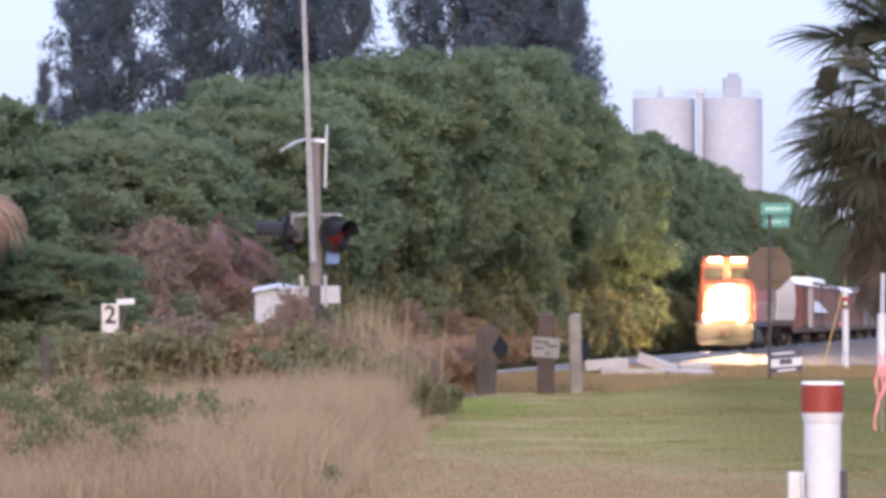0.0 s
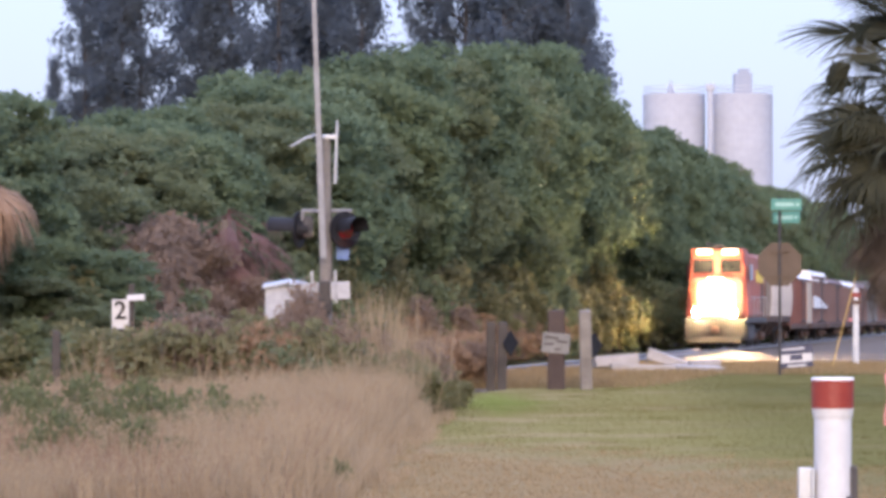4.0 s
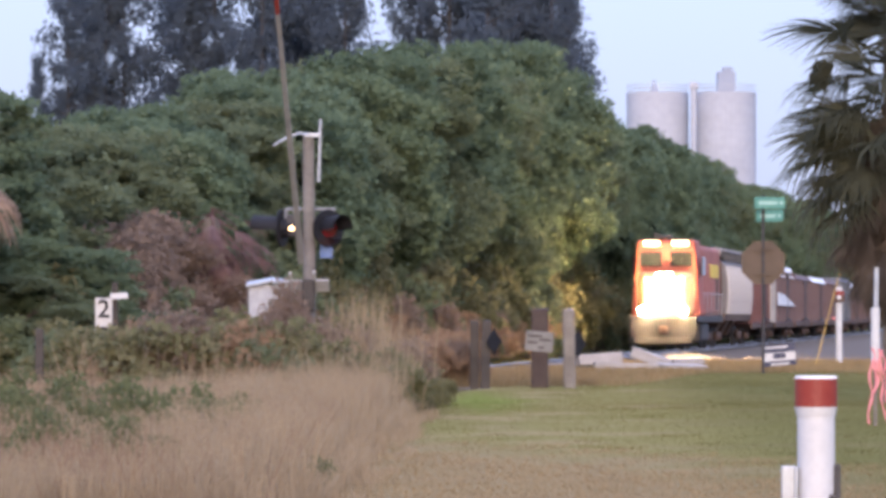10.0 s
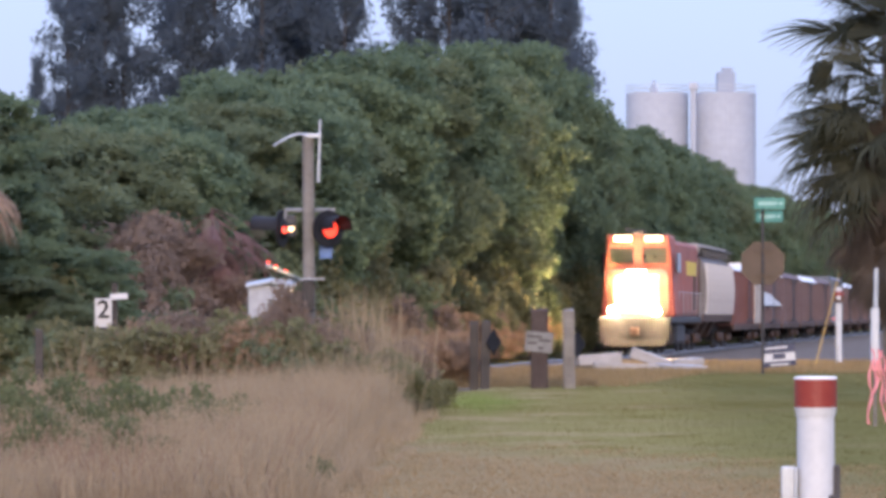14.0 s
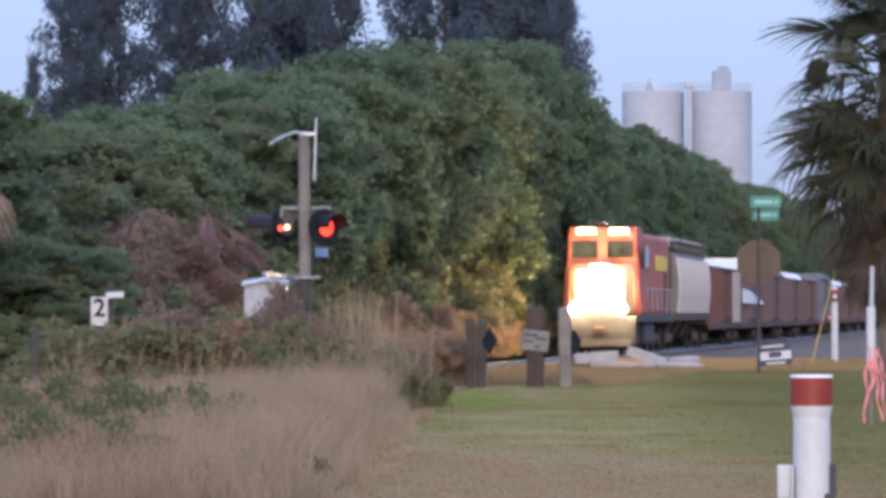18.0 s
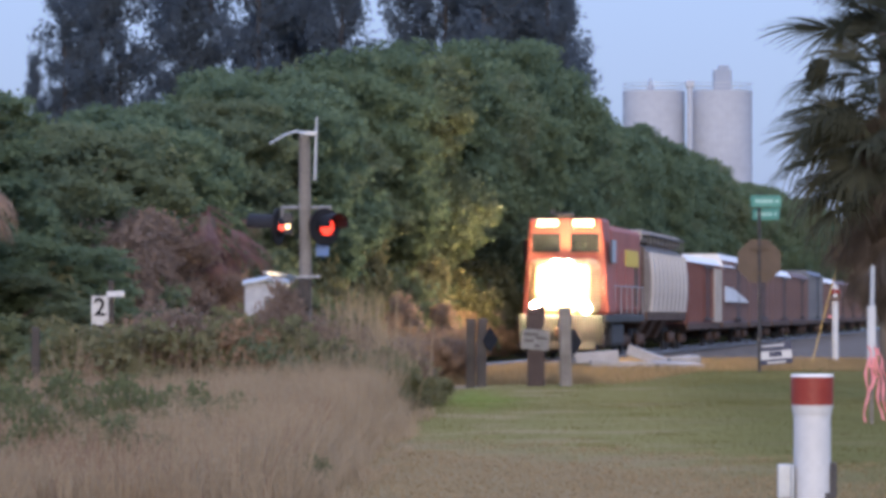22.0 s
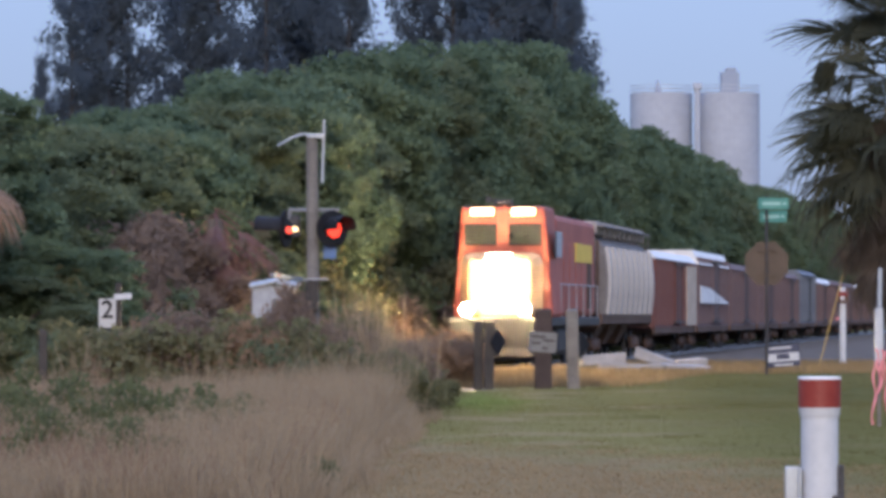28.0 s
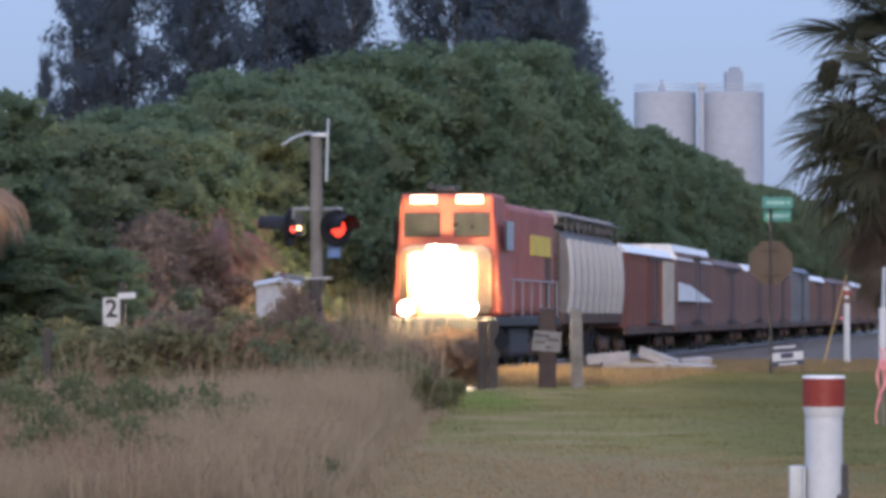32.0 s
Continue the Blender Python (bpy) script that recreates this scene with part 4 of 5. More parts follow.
for x, z, w in ((-0.1, 0.11, 0.3), (0.12, 0.04, 0.24), (-0.14, -0.03, 0.2), (0.05, -0.12, 0.12)):
    bm = bmesh.new()
    box(bm, x, -0.018, z, w, 0.006, 0.04)
    part("bar", bm, WOOD_DARK, pn)


def slab(x, y, z, sx, sy, sz, rx, ry, rz, seed):
    bm = bmesh.new()
    q = box(bm, 0, 0, 0, sx, sy, sz, bevel=0.03)
    for c in q:
        k = noise.noise_vector((c.co.x * 1.7 + seed, c.co.y * 1.7, c.co.z * 3)) * 0.06
        c.co += k
    ob = part("concrete_slab", bm, CONCRETE)
    ob.matrix_basis = pose(x, y, z, rx, ry, rz)
    tagged(ob, "broken pale concrete slab lying on the ground", "slab", "concrete slabs")


slab(4.50, 112, 0.22, 1.25, 0.9, 0.34, -6, -4, 8, 1)
slab(5.95, 111.5, 0.28, 1.15, 0.8, 0.30, 0, 20, -5, 2)
slab(5.3, 110.5, 0.06, 2.0, 0.9, 0.20, 0, 2, 3, 3)
slab(6.75, 110.2, 0.05, 1.3, 0.7, 0.16, 3, 3, 12, 4)
slab(7.0, 113, 0.18, 0.9, 0.6, 0.2, 0, -4, 20, 5)

yard = thing("yard_sign", pose(9.06, 105, 0, 0, -5), "dark and white yard sign on a wire frame", "sign")
bm = bmesh.new()
box(bm, 0, 0, 0.44, 0.88, 0.012, 0.58)
pn = part("panel", bm, SIGN_NAVY, yard)
for x, z, w, hh, c in ((0, 0.40, 0.86, 0.22, WHITE), (-0.06, 0.65, 0.6, 0.05, WHITE), (0.0, 0.42, 0.34, 0.14, SIGN_NAVY), (0.0, 0.20, 0.5, 0.05, WHITE)):
    bm = bmesh.new()
    box(bm, x, -0.009 if c is WHITE else -0.013, z, w, 0.006, hh)
    part("bar", bm, c, pn)
for x in (-0.36, 0.36):
    bm = bmesh.new()
    rod(bm, (x, 0.012, -0.1), (x, 0.012, 0.7), 0.008, 0.008, 6)
    part("wire_leg", bm, DARK_METAL, yard)

street = thing("street_sign", pose(8.43, 103, 0), "two green street name blades over the back of an octagonal sign", "sign")
bm = bmesh.new()
rod(bm, (0, 0, -0.1), (0, 0, 4.62), 0.04, 0.04, 10)
part("post", bm, DARK_METAL, street)
for z, w, rz in ((4.42, 0.84, 14), (4.08, 0.78, -30)):
    bm = bmesh.new()
    box(bm, 0, 0, 0, w, 0.015, 0.3, bevel=0.004)
    bl = part("blade", bm, SIGN_GREEN, street, "green blade with white writing")
    bl.matrix_basis = pose(0.17, -0.05, z, 0, 0, rz)
    bm = bmesh.new()
    box(bm, -0.05, -0.011, 0, w * 0.6, 0.004, 0.10)
    box(bm, w * 0.36, -0.011, 0, w * 0.12, 0.004, 0.08)
    part("bar", bm, SIGN_PALE, bl)
bm = bmesh.new()
bmesh.ops.create_circle(bm, cap_ends=True, segments=8, radius=0.61, matrix=pose(0, 0, 2.86, 90) @ pose(0, 0, 0, 0, 0, 22.5))
bmesh.ops.solidify(bm, geom=list(bm.faces), thickness=0.006)
for z in (2.55, 3.2):
    box(bm, 0, -0.03, z, 0.5, 0.03, 0.05)
part("octagonal_plate", bm, SIGN_BACK, street, "dull bare back of an octagonal plate")

vent = thing("white_marker_post", pose(12.63, 125, 0), "white marker post with a red and white cap", "post", "pipeline markers")
bm = bmesh.new()
rod(bm, (0, 0, -0.1), (0, 0, 1.88), 0.10, 0.10, 18)
part("tube", bm, WHITE, vent)
for z0, z1, r, c in ((1.92, 2.12, 0.2, RUST), (2.12, 2.26, 0.17, RED_BAND), (2.26, 2.4, 0.1, WHITE)):
    bm = bmesh.new()
    rod(bm, (0, 0, z0), (0, 0, z1), r, r * 0.9, 18)
    part("cap_ring", bm, c, vent)
bm = bmesh.new()
box(bm, -0.02, -0.2, 2.06, 0.12, 0.02, 0.1, bevel=0.004)
part("label_patch", bm, WHITE, vent)
bm = bmesh.new()
box(bm, -0.17, -0.06, 1.4, 0.1, 0.03, 0.09, bevel=0.01)
part("reflector", bm, PINK, vent, "small red reflector")

stake = thing("survey_stake", pose(5.95, 54, 0), "white stake with pink flagging ribbon", "stake")
bm = bmesh.new()
box(bm, 0, 0, 0.45, 0.05, 0.05, 1.1, bevel=0.006)
part("wooden_stake", bm, WOOD, stake)
bm = bmesh.new()
rod(bm, (0, 0, 0.86), (0, 0, 1.6), 0.06, 0.06, 14)
part("tube", bm, WHITE, stake)
bm = bmesh.new()
rod(bm, (0.01, 0, 1.6), (0.02, 0, 2.15), 0.035, 0.03, 12)
part("top_tube", bm, GREY_METAL, stake)
for i, (x0, z0, x1, z1) in enumerate(((-0.05, 1.05, 0.02, 0.5), (0.06, 1.02, -0.07, 0.3), (-0.06, 0.9, -0.1, 0.02), (0.05, 1.0, 0.2, 0.1), (0.03, 0.9, 0.12, 0.05), (0.05, 1.04, 0.24, 0.5))):
    v, f = [], []
    for k in range(9):
        x = x0 + (x1 - x0) * k / 8 + 0.025 * math.sin(k * 1.3 + i)
        z, y, w = z0 + (z1 - z0) * k / 8, -0.07 - 0.012 * k, 0.014 + 0.006 * math.cos(k * 2 + i)
        v += [(x - w, y, z), (x + w, y - 0.01, z), (x + w, y - 0.007, z), (x - w, y + 0.003, z)]
    for k in range(8):
        f += [(4 * k + q, 4 * k + (q + 1) % 4, 4 * k + 4 + (q + 1) % 4, 4 * k + 4 + q) for q in range(4)]
    raw("ribbon", v, f, PINK, stake, "pink plastic ribbon")

bm = bmesh.new()
rod(bm, (11.22, 118, 0.0), (13.6, 119.5, 8.6), 0.02, 0.016, 8)
tagged(part("guy_wire", bm, GUY_YELLOW), "slanting guy wire in a yellow sleeve", "wire")

marker = thing("pipeline_marker", pose(1.694, 17.8, 0), "white pipe marker with a red top band", "post", "pipeline markers")
bm = bmesh.new()
rod(bm, (0, 0, -0.2), (0, 0, 1.09), 0.084, 0.084, 40)
rod(bm, (0, 0, 1.045), (0, 0, 1.09), 0.087, 0.095, 40)
part("pipe", bm, WHITE, marker, smooth=False)
bm = bmesh.new()
rod(bm, (0, 0, 1.088), (0, 0, 1.215), 0.095, 0.096, 40)
part("band", bm, RED_BAND, marker, "dull red band")
bm = bmesh.new()
rod(bm, (0, 0, 1.215), (0, 0, 1.226), 0.097, 0.094, 40)
part("cap", bm, WHITE_OLD, marker, "chalky white rim")
bm = bmesh.new()
box(bm, -0.125, -0.01, 0.745, 0.066, 0.03, 0.155, bevel=0.006)
box(bm, -0.093, -0.03, 0.745, 0.014, 0.05, 0.15, bevel=0.004)
part("bracket", bm, GREY_METAL, marker, "grey metal bracket")
bm = bmesh.new()
box(bm, 0.092, -0.02, 0.755, 0.03, 0.05, 0.15, bevel=0.006)
box(bm, 0.075, -0.06, 0.67, 0.05, 0.02, 0.05, bevel=0.004)
part("bracket", bm, DARK_METAL, marker, "dark rusty bracket")

# ---- silos far behind ----


def silo(x, y, r, top, head):
    ob = thing("silo", pose(x, y, 0), "tall pale concrete storage silo in the distance", "silo", "distant silos")
    bm = bmesh.new()
    rod(bm, (0, 0, 0), (0, 0, top), r, r, 40)
    part("drum", bm, SILO_HAZED, ob)
    for k in range(1, 9):
        bm = bmesh.new()
        rod(bm, (0, 0, top * k / 9), (0, 0, top * k / 9 + 0.15), r + 0.05, r + 0.05, 40)
        part("band", bm, SILO_HAZED, ob)
    for z in (0.5, 1.1):
        bm = bmesh.new()
        bmesh.ops.create_cone(bm, cap_ends=False, segments=40, radius1=r, radius2=r, depth=0.1, matrix=pose(0, 0, top + z))
        part("railing", bm, GREY_METAL, ob)
    bm = bmesh.new()
    if head:
        box(bm, 0.2, 0, top + 1.6, 2.7, 2.7, 3.2, bevel=0.1)
        box(bm, 0.4, 0, top + 3.5, 1.6, 1.6, 0.8, bevel=0.1)
        part("head_house", bm, SILO_STEEL, ob)
    else:
        rod(bm, (-0.5, 0, top), (-0.5, 0, top + 2.0), 0.7, 0.15, 12)
        part("roof_vent", bm, SILO_STEEL, ob)
    return ob


silo(33.1, 600, 4.7, 35.2, False)
silo(43.3, 600, 4.75, 35.2, True)
bm = bmesh.new()
rod(bm, (38.25, 594.5, 0), (38.25, 594.5, 35.6), 0.48, 0.48, 16)
box(bm, 38.25, 594.5, 36.0, 1.3, 1.2, 1.0, bevel=0.1)
tagged(part("elevator_shaft", bm, SILO_HAZED), "pale elevator shaft between two silos", "tower")

# ---- trees along the far side of the track ----
KINDS = [
    tree("tree", 11, 8.6, 3.0, 2.6, LEAF, "leafy green tree at the railway side"),
    tree("tree", 12, 9.6, 3.2, 2.8, LEAF_OLIVE, "olive green leafy tree at the railway side"),
    tree("tree", 13, 7.6, 2.8, 2.6, LEAF_BLUE, "dense bluish green tree at the railway side"),
    tree("tree", 14, 10.4, 3.4, 3.0, LEAF_OLIVE, "tall olive green tree at the railway side", lobes=42),
]
rng = np.random.default_rng(21)


def bank_height(d):
    """How tall the belt of trees stands, by its distance."""
    return float(np.interp(d, [70, 95, 107, 120, 140, 172, 192, 205, 250, 330], [6.1, 6.9, 7.3, 9.5, 11.9, 13.9, 13.5, 12.6, 12.6, 13.2]))


base = {0: 8.6, 1: 9.6, 2: 7.6, 3: 10.4}
used = set()
d, i = 74.0, 0
while d < 620:
    for row in range(2):
        kind = int(rng.integers(0, 4)) if d > 105 else int(rng.choice([0, 2, 0, 1]))
        dd = d + rng.uniform(-1.2, 1.2)
        off = 6.6 + row * 4.2 + rng.uniform(-0.5, 0.5)
        s = bank_height(dd - 11 * row) / base[kind] * rng.uniform(0.92, 1.04) * (1.0 if row == 0 else 1.03)
        m = pose(track_x(dd) - off, dd, 0, 0, 0, rng.uniform(0, 360))
        if kind in used:
            t = copy_thing(KINDS[kind], m)
        else:
            t = KINDS[kind]
            t.matrix_basis = m
            used.add(kind)
        t.scale = (0.5 + 0.5 * s, 0.5 + 0.5 * s, s)
    d += 3.6 if d < 150 else 7.0 if d < 360 else 12.0

withered = tree("withered_tree", 17, 4.1, 1.5, 1.3, BROWN_LEAF, "withered brown leafless looking bush at the railway side", lobes=26, each=40, leaf=0.12, low=0.3)
withered.matrix_basis = pose(-6.9, 90.5, 0)
for x, y, s in ((-5.75, 91.2, 0.86), (-7.9, 91.5, 0.8), (-6.3, 89.6, 0.66)):
    t = copy_thing(withered, pose(x, y, 0, 0, 0, 140 * x))
    t.scale = (s, s, s)

for x, y, h, k in ((-8.9, 79, 3.6, 0), (-7.3, 80, 3.0, 2), (-8.2, 77.5, 2.6, 1), (-9.8, 78, 4.2, 2)):
    t = copy_thing(KINDS[k], pose(x, y, 0, 0, 0, 83 * x))  # lower bushes in front of the belt
    tagged(t, "low bushy green tree in front of the belt")
    t.scale = (0.55, 0.55, h / base[k])

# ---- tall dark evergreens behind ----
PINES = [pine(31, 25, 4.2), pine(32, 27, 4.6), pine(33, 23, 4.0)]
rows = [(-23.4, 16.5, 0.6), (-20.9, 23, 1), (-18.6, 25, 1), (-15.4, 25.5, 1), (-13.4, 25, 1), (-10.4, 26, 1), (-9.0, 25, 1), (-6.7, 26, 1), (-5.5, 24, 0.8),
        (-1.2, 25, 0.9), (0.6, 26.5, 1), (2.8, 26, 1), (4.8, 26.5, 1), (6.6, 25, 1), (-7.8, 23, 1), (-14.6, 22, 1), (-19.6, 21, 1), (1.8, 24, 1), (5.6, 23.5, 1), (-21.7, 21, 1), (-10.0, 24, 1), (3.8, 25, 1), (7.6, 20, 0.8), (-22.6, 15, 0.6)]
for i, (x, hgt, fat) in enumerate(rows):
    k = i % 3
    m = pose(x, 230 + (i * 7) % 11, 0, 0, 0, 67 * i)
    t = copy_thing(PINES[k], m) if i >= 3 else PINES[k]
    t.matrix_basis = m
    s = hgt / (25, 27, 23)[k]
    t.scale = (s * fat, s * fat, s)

# ---- palms ----
fan_palm(pose(8.05, 70, 0), "fan palm with a thick skirt of dead brown fronds", 41)
dead_palm(pose(-9.6, 74, 0), 5.2, "fan palm with brown dead fronds hanging", 43, dead=72, skirt=3.0, tallness=1.1, dry_mat=FROND_RUST, blade=0.7)
dead_palm(pose(-5.3, 92, 0), 4.1, "small palm with only dead reddish hanging fronds", 45, dead=56, skirt=1.8, tallness=0.85, steep=(6, 86), dry_mat=FROND_RED, fold=0.3, blade=0.2)

# ---- brush, weeds and grass ----


def shrub(seed, hgt, r, material, label, leaf=0.13, count=34, each=70):
    rng = np.random.default_rng(seed)
    ob = thing("shrub", pose(0, 0, 0), label, "shrub", "shrubs and weeds")
    for i in range(5):
        bm = bmesh.new()
        a, q = rng.uniform(0, 6.28), rng.uniform(0.2, 0.9)
        rod(bm, (0.1 * math.cos(a), 0.1 * math.sin(a), -0.05), (r * q * math.cos(a), r * q * math.sin(a), hgt * rng.uniform(0.6, 1.05)), 0.018, 0.005, 5)
        part("stem", bm, BARK, ob)
    raw("foliage", *leaves(rng, clumps(rng, count, r, r, 0.0, hgt, each, 0.3, 0.4, 0.8), leaf, 0.5), material, ob)
    return ob


SHRUBS = [shrub(51, 1.35, 0.75, WEED, "ragged green and tan weedy shrub"), shrub(52, 1.2, 0.8, LEAF_OLIVE, "low olive green shrub"),
          shrub(53, 1.5, 0.6, BROWN_LEAF, "dry brown leafless looking shrub", leaf=0.085, count=44, each=100), shrub(54, 1.3, 0.7, WEED, "ragged tan and green weeds")]
SHRUBS.append(shrub(55, 1.25, 0.8, SPRIG, "green leafy sprig growing out of straw", leaf=0.13, count=30, each=42))
SHRUBS.append(shrub(56, 1.4, 0.7, BRUSH, "tan dry brush beside the track", leaf=0.09, count=44, each=90))
done = set()


def plant(k, x, y, s=1.0, tall=1.0):
    m = pose(x, y, 0, 0, 0, (x * 91 + y * 37) % 360)
    t = copy_thing(SHRUBS[k], m) if k in done else SHRUBS[k]
    done.add(k)
    t.matrix_basis = m
    t.scale = (s, s, s * tall)


rng = np.random.default_rng(61)
for i in range(105):  # the weedy belt behind the straw
    y = rng.uniform(57.5, 67)
    x = rng.uniform(-8.6, -0.55)
    if abs(x - track_x(y)) < 2.4 or (abs(x + 2.8) < 0.7 and y > 64):
        continue
    plant(int(rng.choice([0, 3, 1, 5, 3, 2], p=[0.34, 0.32, 0.1, 0.08, 0.1, 0.06])), x, y, rng.uniform(0.8, 1.15) * (0.68 if x > -1.3 else 1.0))
for x, y, s in ((-5.25, 59.2, 0.92), (-4.95, 58.9, 0.86), (-5.6, 59.3, 0.9)):
    plant(0, x, y, s)
for k, x, y, s in ((3, -0.75, 56.6, 0.42), (0, -0.6, 57.2, 0.4), (3, -0.7, 58.2, 0.62), (3, -0.9, 59.5, 0.8), (3, -0.65, 58.6, 0.65), (0, -0.4, 60.5, 0.55), (0, -0.15, 64, 0.4), (3, 0.05, 66, 0.35)):
    plant(k, x, y, s)
for x, y, s, q in ((-2.24, 59.7, 0.6, 2.3), (-2.5, 59.2, 0.5, 2.25), (-2.05, 59.4, 0.5, 2.2), (-1.75, 59.6, 0.5, 1.9)):
    plant(2, x, y, s, q)
for i in range(14):  # green growth between the weeds and the trees
    plant((1, 0, 1, 4)[i % 4], rng.uniform(-9.2, -6.2), rng.uniform(66.5, 73), rng.uniform(0.8, 1.2), rng.uniform(0.8, 1.2))
for i in range(46):  # brush at the foot of the trees; browner at 84-100 m to imitate lens flare
    y = rng.uniform(78, 150)
    x = track_x(y) - rng.uniform(3.4, 5.2)
    plant(int(rng.choice([2, 1, 0, 1] if 84 < y < 100 else [1, 0, 3])), x, y, rng.uniform(1.1, 1.9), rng.uniform(0.8, 1.3))
for i in range(40):  # tall brush against the trees; lens flare's brown is put into some of it
    y = rng.uniform(86, 100)
    plant((1, 2, 0, 2, 1)[i % 5], track_x(y) - rng.uniform(3.8, 5.0), y, rng.uniform(1.4, 2.3), rng.uniform(0.8, 1.2))
for i in range(75):  # low growth that closes the foot of the trees
    y = 104 + 3.1 * i
    plant((0, 1, 3)[i % 3], track_x(y) - rng.uniform(4.4, 5.6), y, rng.uniform(1.7, 2.5), rng.uniform(0.9, 1.3))
for i in range(26):
    plant(5 if i % 4 else 2, rng.uniform(-0.35, 0.55), rng.uniform(85, 96), rng.uniform(0.6, 0.9), rng.uniform(0.75, 1.05))
for i in range(26):  # reddish dry brush right of the rails behind the posts
    y = rng.uniform(86, 100)
    x = rng.uniform(-0.2, 1.6) if y < 92 else rng.uniform(0.9, 2.0)
    if x - track_x(y) < 2.6 or x > 0.0065 * y:
        continue
    plant(5 if i % 3 else 0, x, y, rng.uniform(0.45, 0.75))
for i in range(70):  # tan brush close beside the rails
    y = rng.uniform(106, 152)
    plant((5, 5, 2, 5, 3)[i % 5], track_x(y) - rng.uniform(2.8, 4.4), y, rng.uniform(0.9, 1.3), rng.uniform(0.7, 1.15))
for x, y, s in ((-2.9, 36, 0.62), (-2.6, 36.5, 0.5), (-3.15, 35.5, 0.5), (-2.5, 42, 0.52), (-2.1, 42.6, 0.44), (-2.75, 41.5, 0.5), (-3.77, 36, 0.56), (-3.9, 40, 0.58), (-3.5, 38, 0.46), (-1.0, 32.2, 0.24),
                (-2.45, 31.5, 0.46), (-2.62, 31.9, 0.44), (-2.2, 36, 0.5), (-1.95, 36.4, 0.46), (-3.35, 33.5, 0.46),
                (-3.4, 44, 0.55), (-4.7, 44, 0.6), (-3.3, 31, 0.42), (-4.2, 46, 0.56), (-1.9, 40, 0.36), (-4.4, 39, 0.55), (-3.2, 33.5, 0.4)):
    plant(4, x, y, s, 1.15)

def turf(x, y, keep):
    """Points on the gently uneven ground."""
    x, y = x[keep], y[keep]
    gx, gy = np.array(xs), np.array(ys)
    i, j = np.clip(np.searchsorted(gx, x) - 1, 0, len(gx) - 2), np.clip(np.searchsorted(gy, y) - 1, 0, len(gy) - 2)
    u, w = (x - gx[i]) / (gx[i + 1] - gx[i]), (y - gy[j]) / (gy[j + 1] - gy[j])
    h = TERRAIN
    z = (h[j, i] * (1 - u) + h[j, i + 1] * u) * (1 - w) + (h[j + 1, i] * (1 - u) + h[j + 1, i + 1] * u) * w - 0.002
    return np.stack([x, y, z], 1)


rng = np.random.default_rng(71)
n = 120000
tufts = 4200
ty, tx = rng.uniform(26, 57, tufts), rng.uniform(-7.6, -0.45, tufts)
pick = rng.integers(0, tufts, n)
y = ty[pick] + rng.normal(size=n) * 0.10
x = tx[pick] + rng.normal(size=n) * 0.09
edge = np.interp(y, [30, 45, 52, 58], [-1.12, -1.02, -0.74, -0.58]) + 0.06 * np.sin(y * 1.7) + 0.05 * np.sin(y * 4.3) + 0.09 * rng.normal(size=n)
keep = (x < edge) & (x > -0.135 * y)
at = np.stack([x, y, np.zeros(n)], 1)[keep]
tall = (rng.uniform(0.7, 1.15, tufts)[pick])[keep] * (0.50 + 0.24 * np.clip((at[:, 0] + 4.2) / 2.2, 0, 1) * np.clip((at[:, 1] - 30) / 22, 0.45, 1) + 0.08 * np.sin(at[:, 0] * 1.3 + at[:, 1] * 0.5) + 0.07 * np.sin(at[:, 0] * 3.1 - at[:, 1] * 0.9))
blades("tall_dry_grass", rng, at, tall, 0.005, STRAW, "tall dry straw coloured grass", 0.2)
pick = rng.integers(0, len(at), 110000)  # feathery seed heads and side leaves on the stems
spot = at[pick] + np.stack([rng.normal(size=len(pick)) * 0.07, rng.normal(size=len(pick)) * 0.07, tall[pick] * rng.uniform(0.35, 1.08, len(pick))], 1)
tagged(raw("seed_heads", *leaves(rng, spot, 0.036, 0.25, -0.5), STRAW), "feathery pale seed heads of the tall dry grass", "grass", kind="stuff")
n = 5200  # loose tufts that fray the field's edge
ty, tx = rng.uniform(30, 60, 130), np.abs(rng.normal(0, 0.26, 130))
pick = rng.integers(0, 130, n)
y = ty[pick] + rng.normal(size=n) * 0.12
x = np.interp(y, [30, 45, 52, 58], [-1.15, -1.02, -0.74, -0.58]) + tx[pick] + rng.normal(size=n) * 0.05
blades("straw_fringe", rng, np.stack([x, y, np.full(n, -0.02)], 1), np.clip(0.42 - 0.55 * tx[pick], 0.1, 1), 0.005, STRAW, "loose tufts of dry straw at the field's edge", 0.4)
n = 26000
y = rng.uniform(27, 57, n)
x = rng.uniform(-7.4, -0.7, n)
keep = (x < np.interp(y, [30, 45, 52, 58], [-1.15, -1.05, -0.78, -0.62])) & (x > -0.135 * y) & (np.sin(x * 2.3 + y * 0.7) + np.sin(x * 0.9 - y * 1.3) > 0.1)
at = np.stack([x, y, np.zeros(n)], 1)[keep]
blades("reddish_grass_stems", rng, at, 0.62, 0.007, RED_STRAW, "reddish brown stems among the straw", 0.22)
n = 7000
y = rng.uniform(57, 66, n)
x = rng.uniform(-8, -0.3, n)
at = np.stack([x, y, np.zeros(n)], 1)[np.abs(x - (SLOPE * (y - 107.4))) > 2.0]
blades("tall_weeds", rng, at, 1.25, 0.006, STRAW, "tall dry weeds behind the straw", 0.2)
n = 420
y = rng.uniform(60, 64, n)
at = np.stack([rng.normal(-1.2, 0.33, n), y, np.zeros(n)], 1)
blades("tall_pale_stalks", rng, at, 1.75, 0.009, STRAW, "tall pale dry grass stalks above the weeds", 0.09)
n = 340000
y = rng.uniform(30, 108, n)
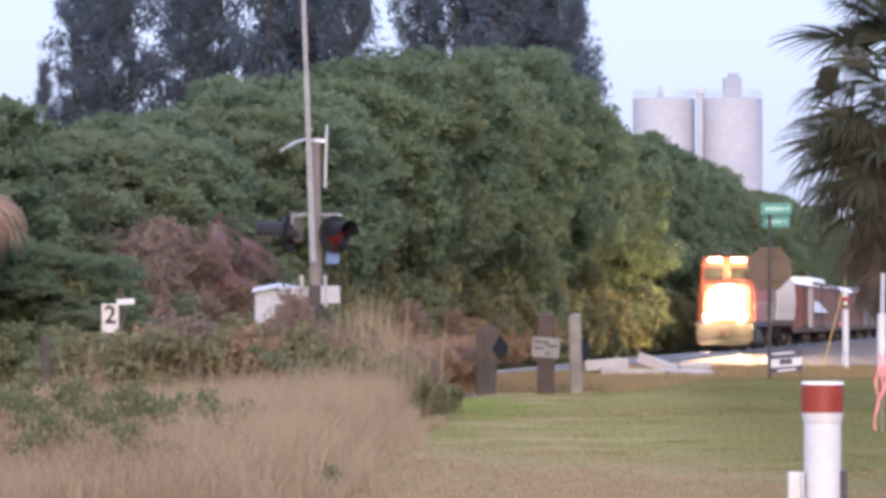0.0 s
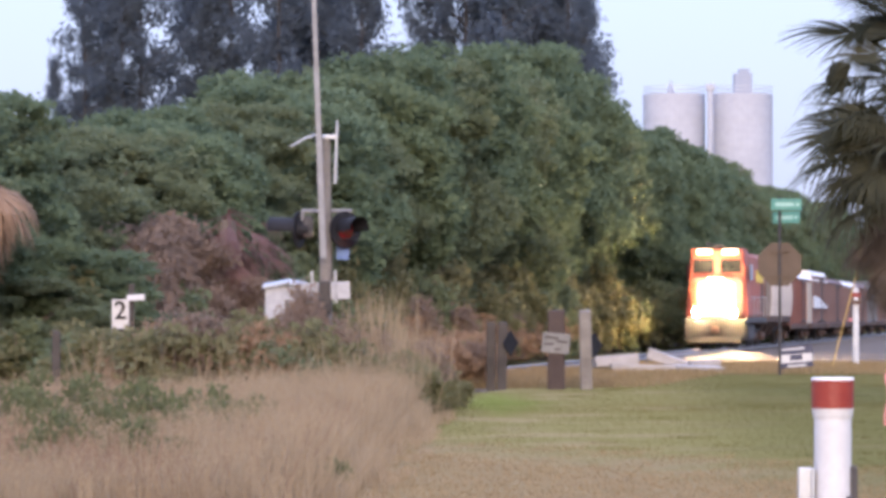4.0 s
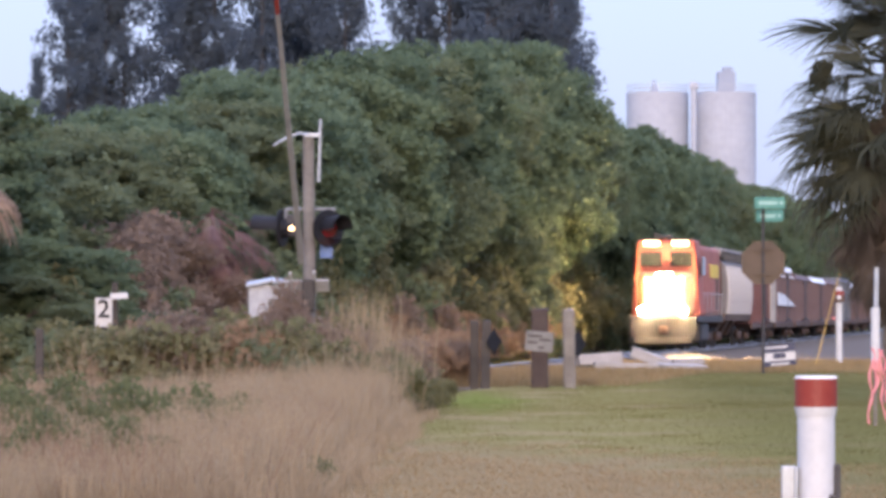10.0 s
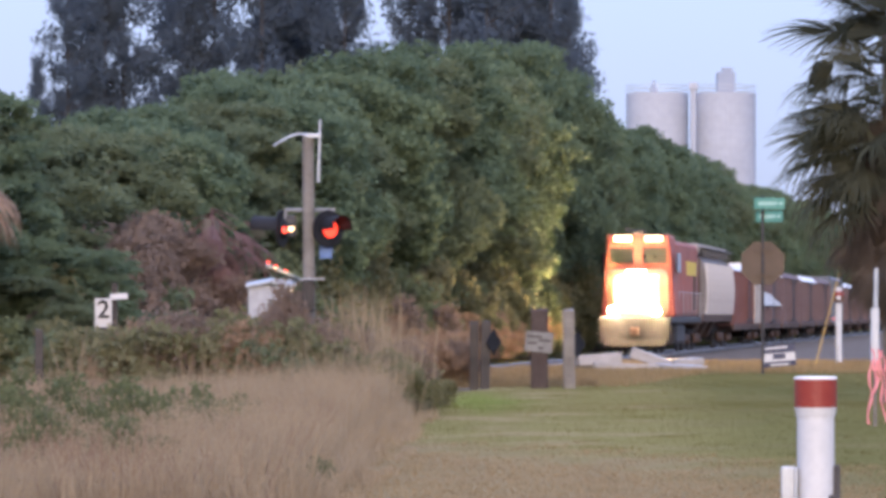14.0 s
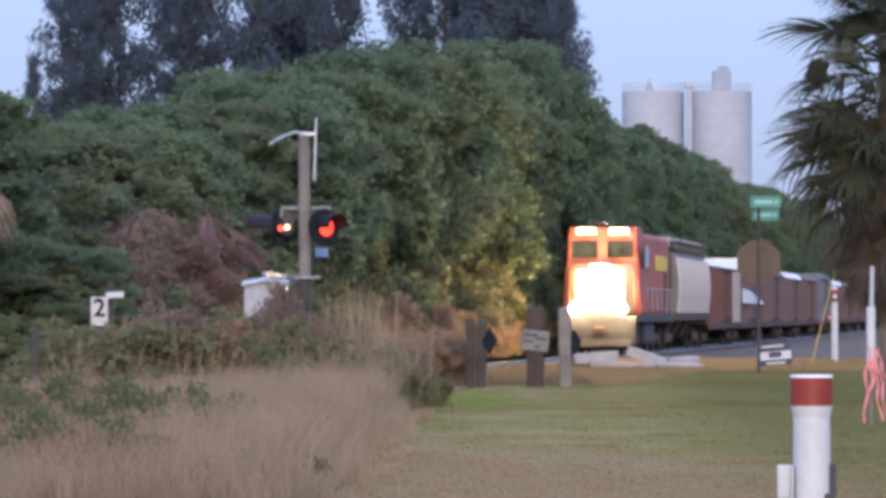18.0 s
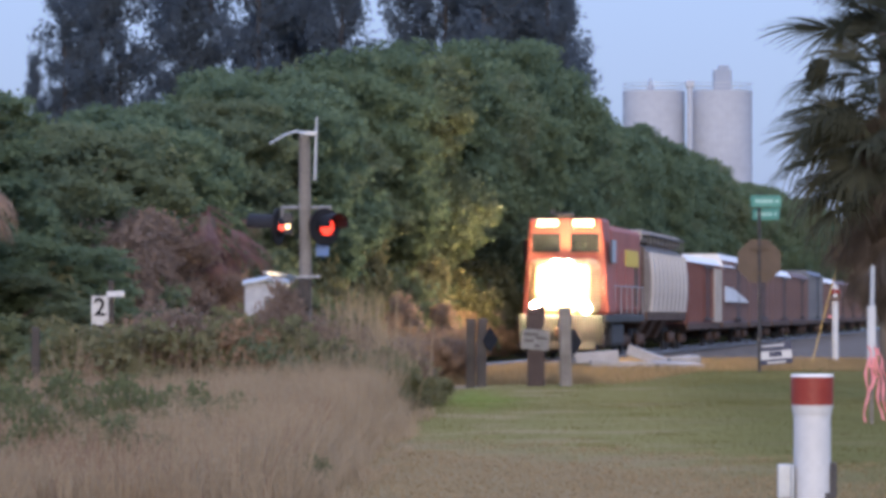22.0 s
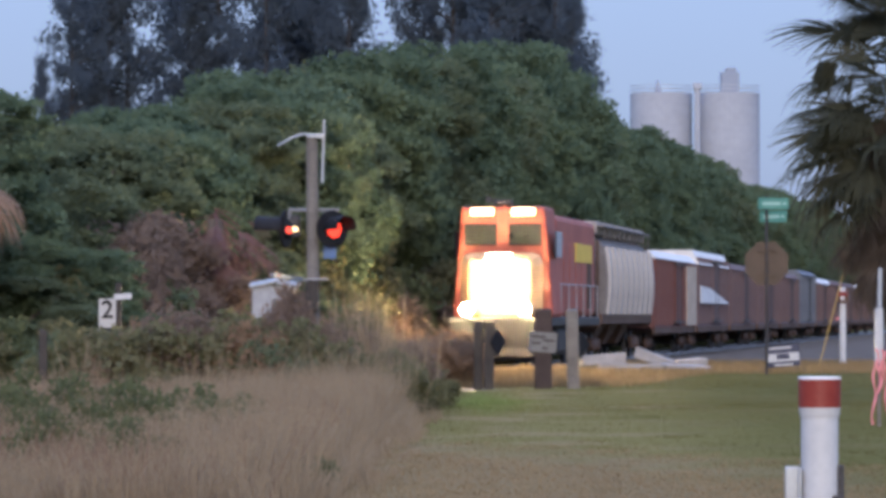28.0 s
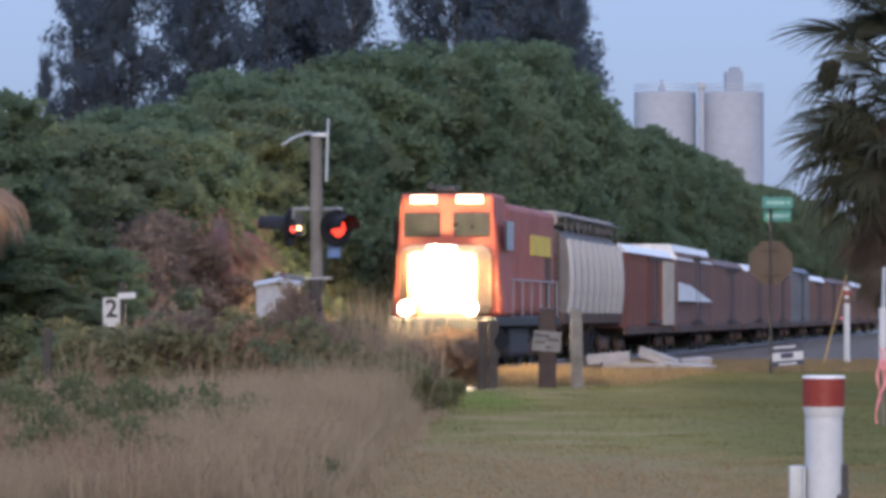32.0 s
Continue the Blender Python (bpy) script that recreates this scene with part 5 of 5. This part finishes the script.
x = rng.uniform(-1.0, 13.0, n)
keep = (x < 0.125 * y) & (x > -1.0) & (x - SLOPE * (y - 107.4) > 3.5)
at = turf(x, y, keep)
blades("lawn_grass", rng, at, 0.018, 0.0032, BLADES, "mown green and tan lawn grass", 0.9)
n = 2600  # scattered taller tufts
ty, tx = rng.uniform(38, 84, 45), rng.uniform(-0.6, 8, 45)
pick = rng.integers(0, 45, n)
y, x = ty[pick] + rng.normal(size=n) * 0.10, tx[pick] + rng.normal(size=n) * 0.16
at = turf(x, y, (x < 0.12 * y) & (x > -0.5))
blades("lawn_tufts", rng, at, 0.045, 0.004, BLADES, "scattered taller tufts of lawn grass", 0.6)
n = 60000
y = rng.uniform(29, 54, n)
x = rng.uniform(-1.3, 6.0, n)
keep = (x < 0.125 * y) & (x > -1.3) & (rng.uniform(0, 1, n) < np.clip((47.5 - y - 1.6 * x + 3.0 * np.sin(x * 1.9 + y * 0.8) + 2.0 * np.sin(x * 4.3 - y * 1.7)) / 8, 0, 0.95))
at = turf(x, y, keep)
blades("dry_lawn_grass", rng, at, 0.03, 0.005, DRY, "short dry brown lawn grass", 1.1)
n = 50000
y = rng.uniform(84, 130, n)
x = rng.uniform(-1, 16, n)
keep = (x - SLOPE * (y - 107.4) > 2.2) & (x - SLOPE * (y - 107.4) < np.where(y < 104, 7.5, 13.0)) & (x < 0.125 * y)
at = np.stack([x, y, np.full(n, -0.03)], 1)[keep]
blades("dry_verge_grass", rng, at, 0.14, 0.007, DRY, "dry verge grass beside the track", 0.4)
n = 26000
y = rng.uniform(84, 106, n)
x = rng.uniform(-0.6, 3.4, n)
keep = (x - SLOPE * (y - 107.4) > 2.3) & (np.sin(x * 5 + y) + np.sin(y * 2.1 - x * 3) > -0.5)
at = np.stack([x, y, np.full(n, -0.05)], 1)[keep]
blades("dry_tufts", rng, at, 0.27, 0.007, DRY, "tufts of dry grass in front of the rails", 0.35)


def motions():
    times = [0, 0.1, 0.2] + list(range(1, 32)) + [31.8, 31.9, 32]
    for car, s in TRAIN:
        rows = []
        for t in times:
            d = 107.4 + 3.003 * (32 - t)
            p = Vector((track_x(d), d, RAIL)) + BACK * s
            rows.append((t, pose(p.x, p.y, p.z, 0, 0, TURN)))
        walk(car, rows)
        if s > 110:
            continue
        for ws in car.children_recursive:  # the wheels roll
            if ws.name.startswith("wheelset"):
                p = ws.location.copy()
                turn = math.degrees(3.037 / p.z)
                walk(ws, [(t / 5, pose(p.x, p.y, p.z, turn * t / 5)) for t in range(161)])
    # the gate arm comes down towards the lawn
    drop = [(0, 88), (8.0, 88), (8.5, 85), (9.0, 76), (9.5, 62), (10.0, 43), (10.4, 30), (10.8, 25.5), (11.2, 21.5), (11.6, 18), (12.0, 14), (12.4, 11.5), (12.8, 8.5), (13.4, 4), (14, 1), (14.6, 0), (32, 0)]
    walk(arm, [(t, pose(-0.14 * (1 - a / 88), 0, 2.05, -a, -2, -1.3)) for t, a in drop])
    for lamp, y in ARM_LAMPS:  # the arm's lights show while it comes down
        walk(lamp, [(t, pose(0.04, -y, 0.03, a)) for t, a in ((0, 94), (9.2, 94), (9.28, 47), (9.35, 0), (14.2, 0), (14.28, 47), (14.35, 94), (32, 94))])
    # the flashing lamp turns its bright face out and away again
    for lamp, x, y, z in RED_LAMPS:
        rows, t = [(0, pose(x, y, z, 94)), (4.77, pose(x, y, z, 94)), (4.82, pose(x, y, z, 47))], 4.87
        while t < 32:
            for q, a in ((t, 0), (t + 0.7, 0), (t + 0.75, 47), (t + 0.8, 94), (t + 1.32, 94), (t + 1.37, 47)):
                if q <= 32:
                    rows.append((q, pose(x, y, z, a)))
            t += 1.425
        if rows[-1][0] < 32:
            rows.append((32, rows[-1][1]))
        walk(lamp, rows)
    side = [(0, 94), (4.3, 94), (4.37, 47), (4.43, 0), (32, 0)]
    walk(peep, [(t, pose(-0.27, -0.22, 2.8, a)) for t, a in side])


motions()
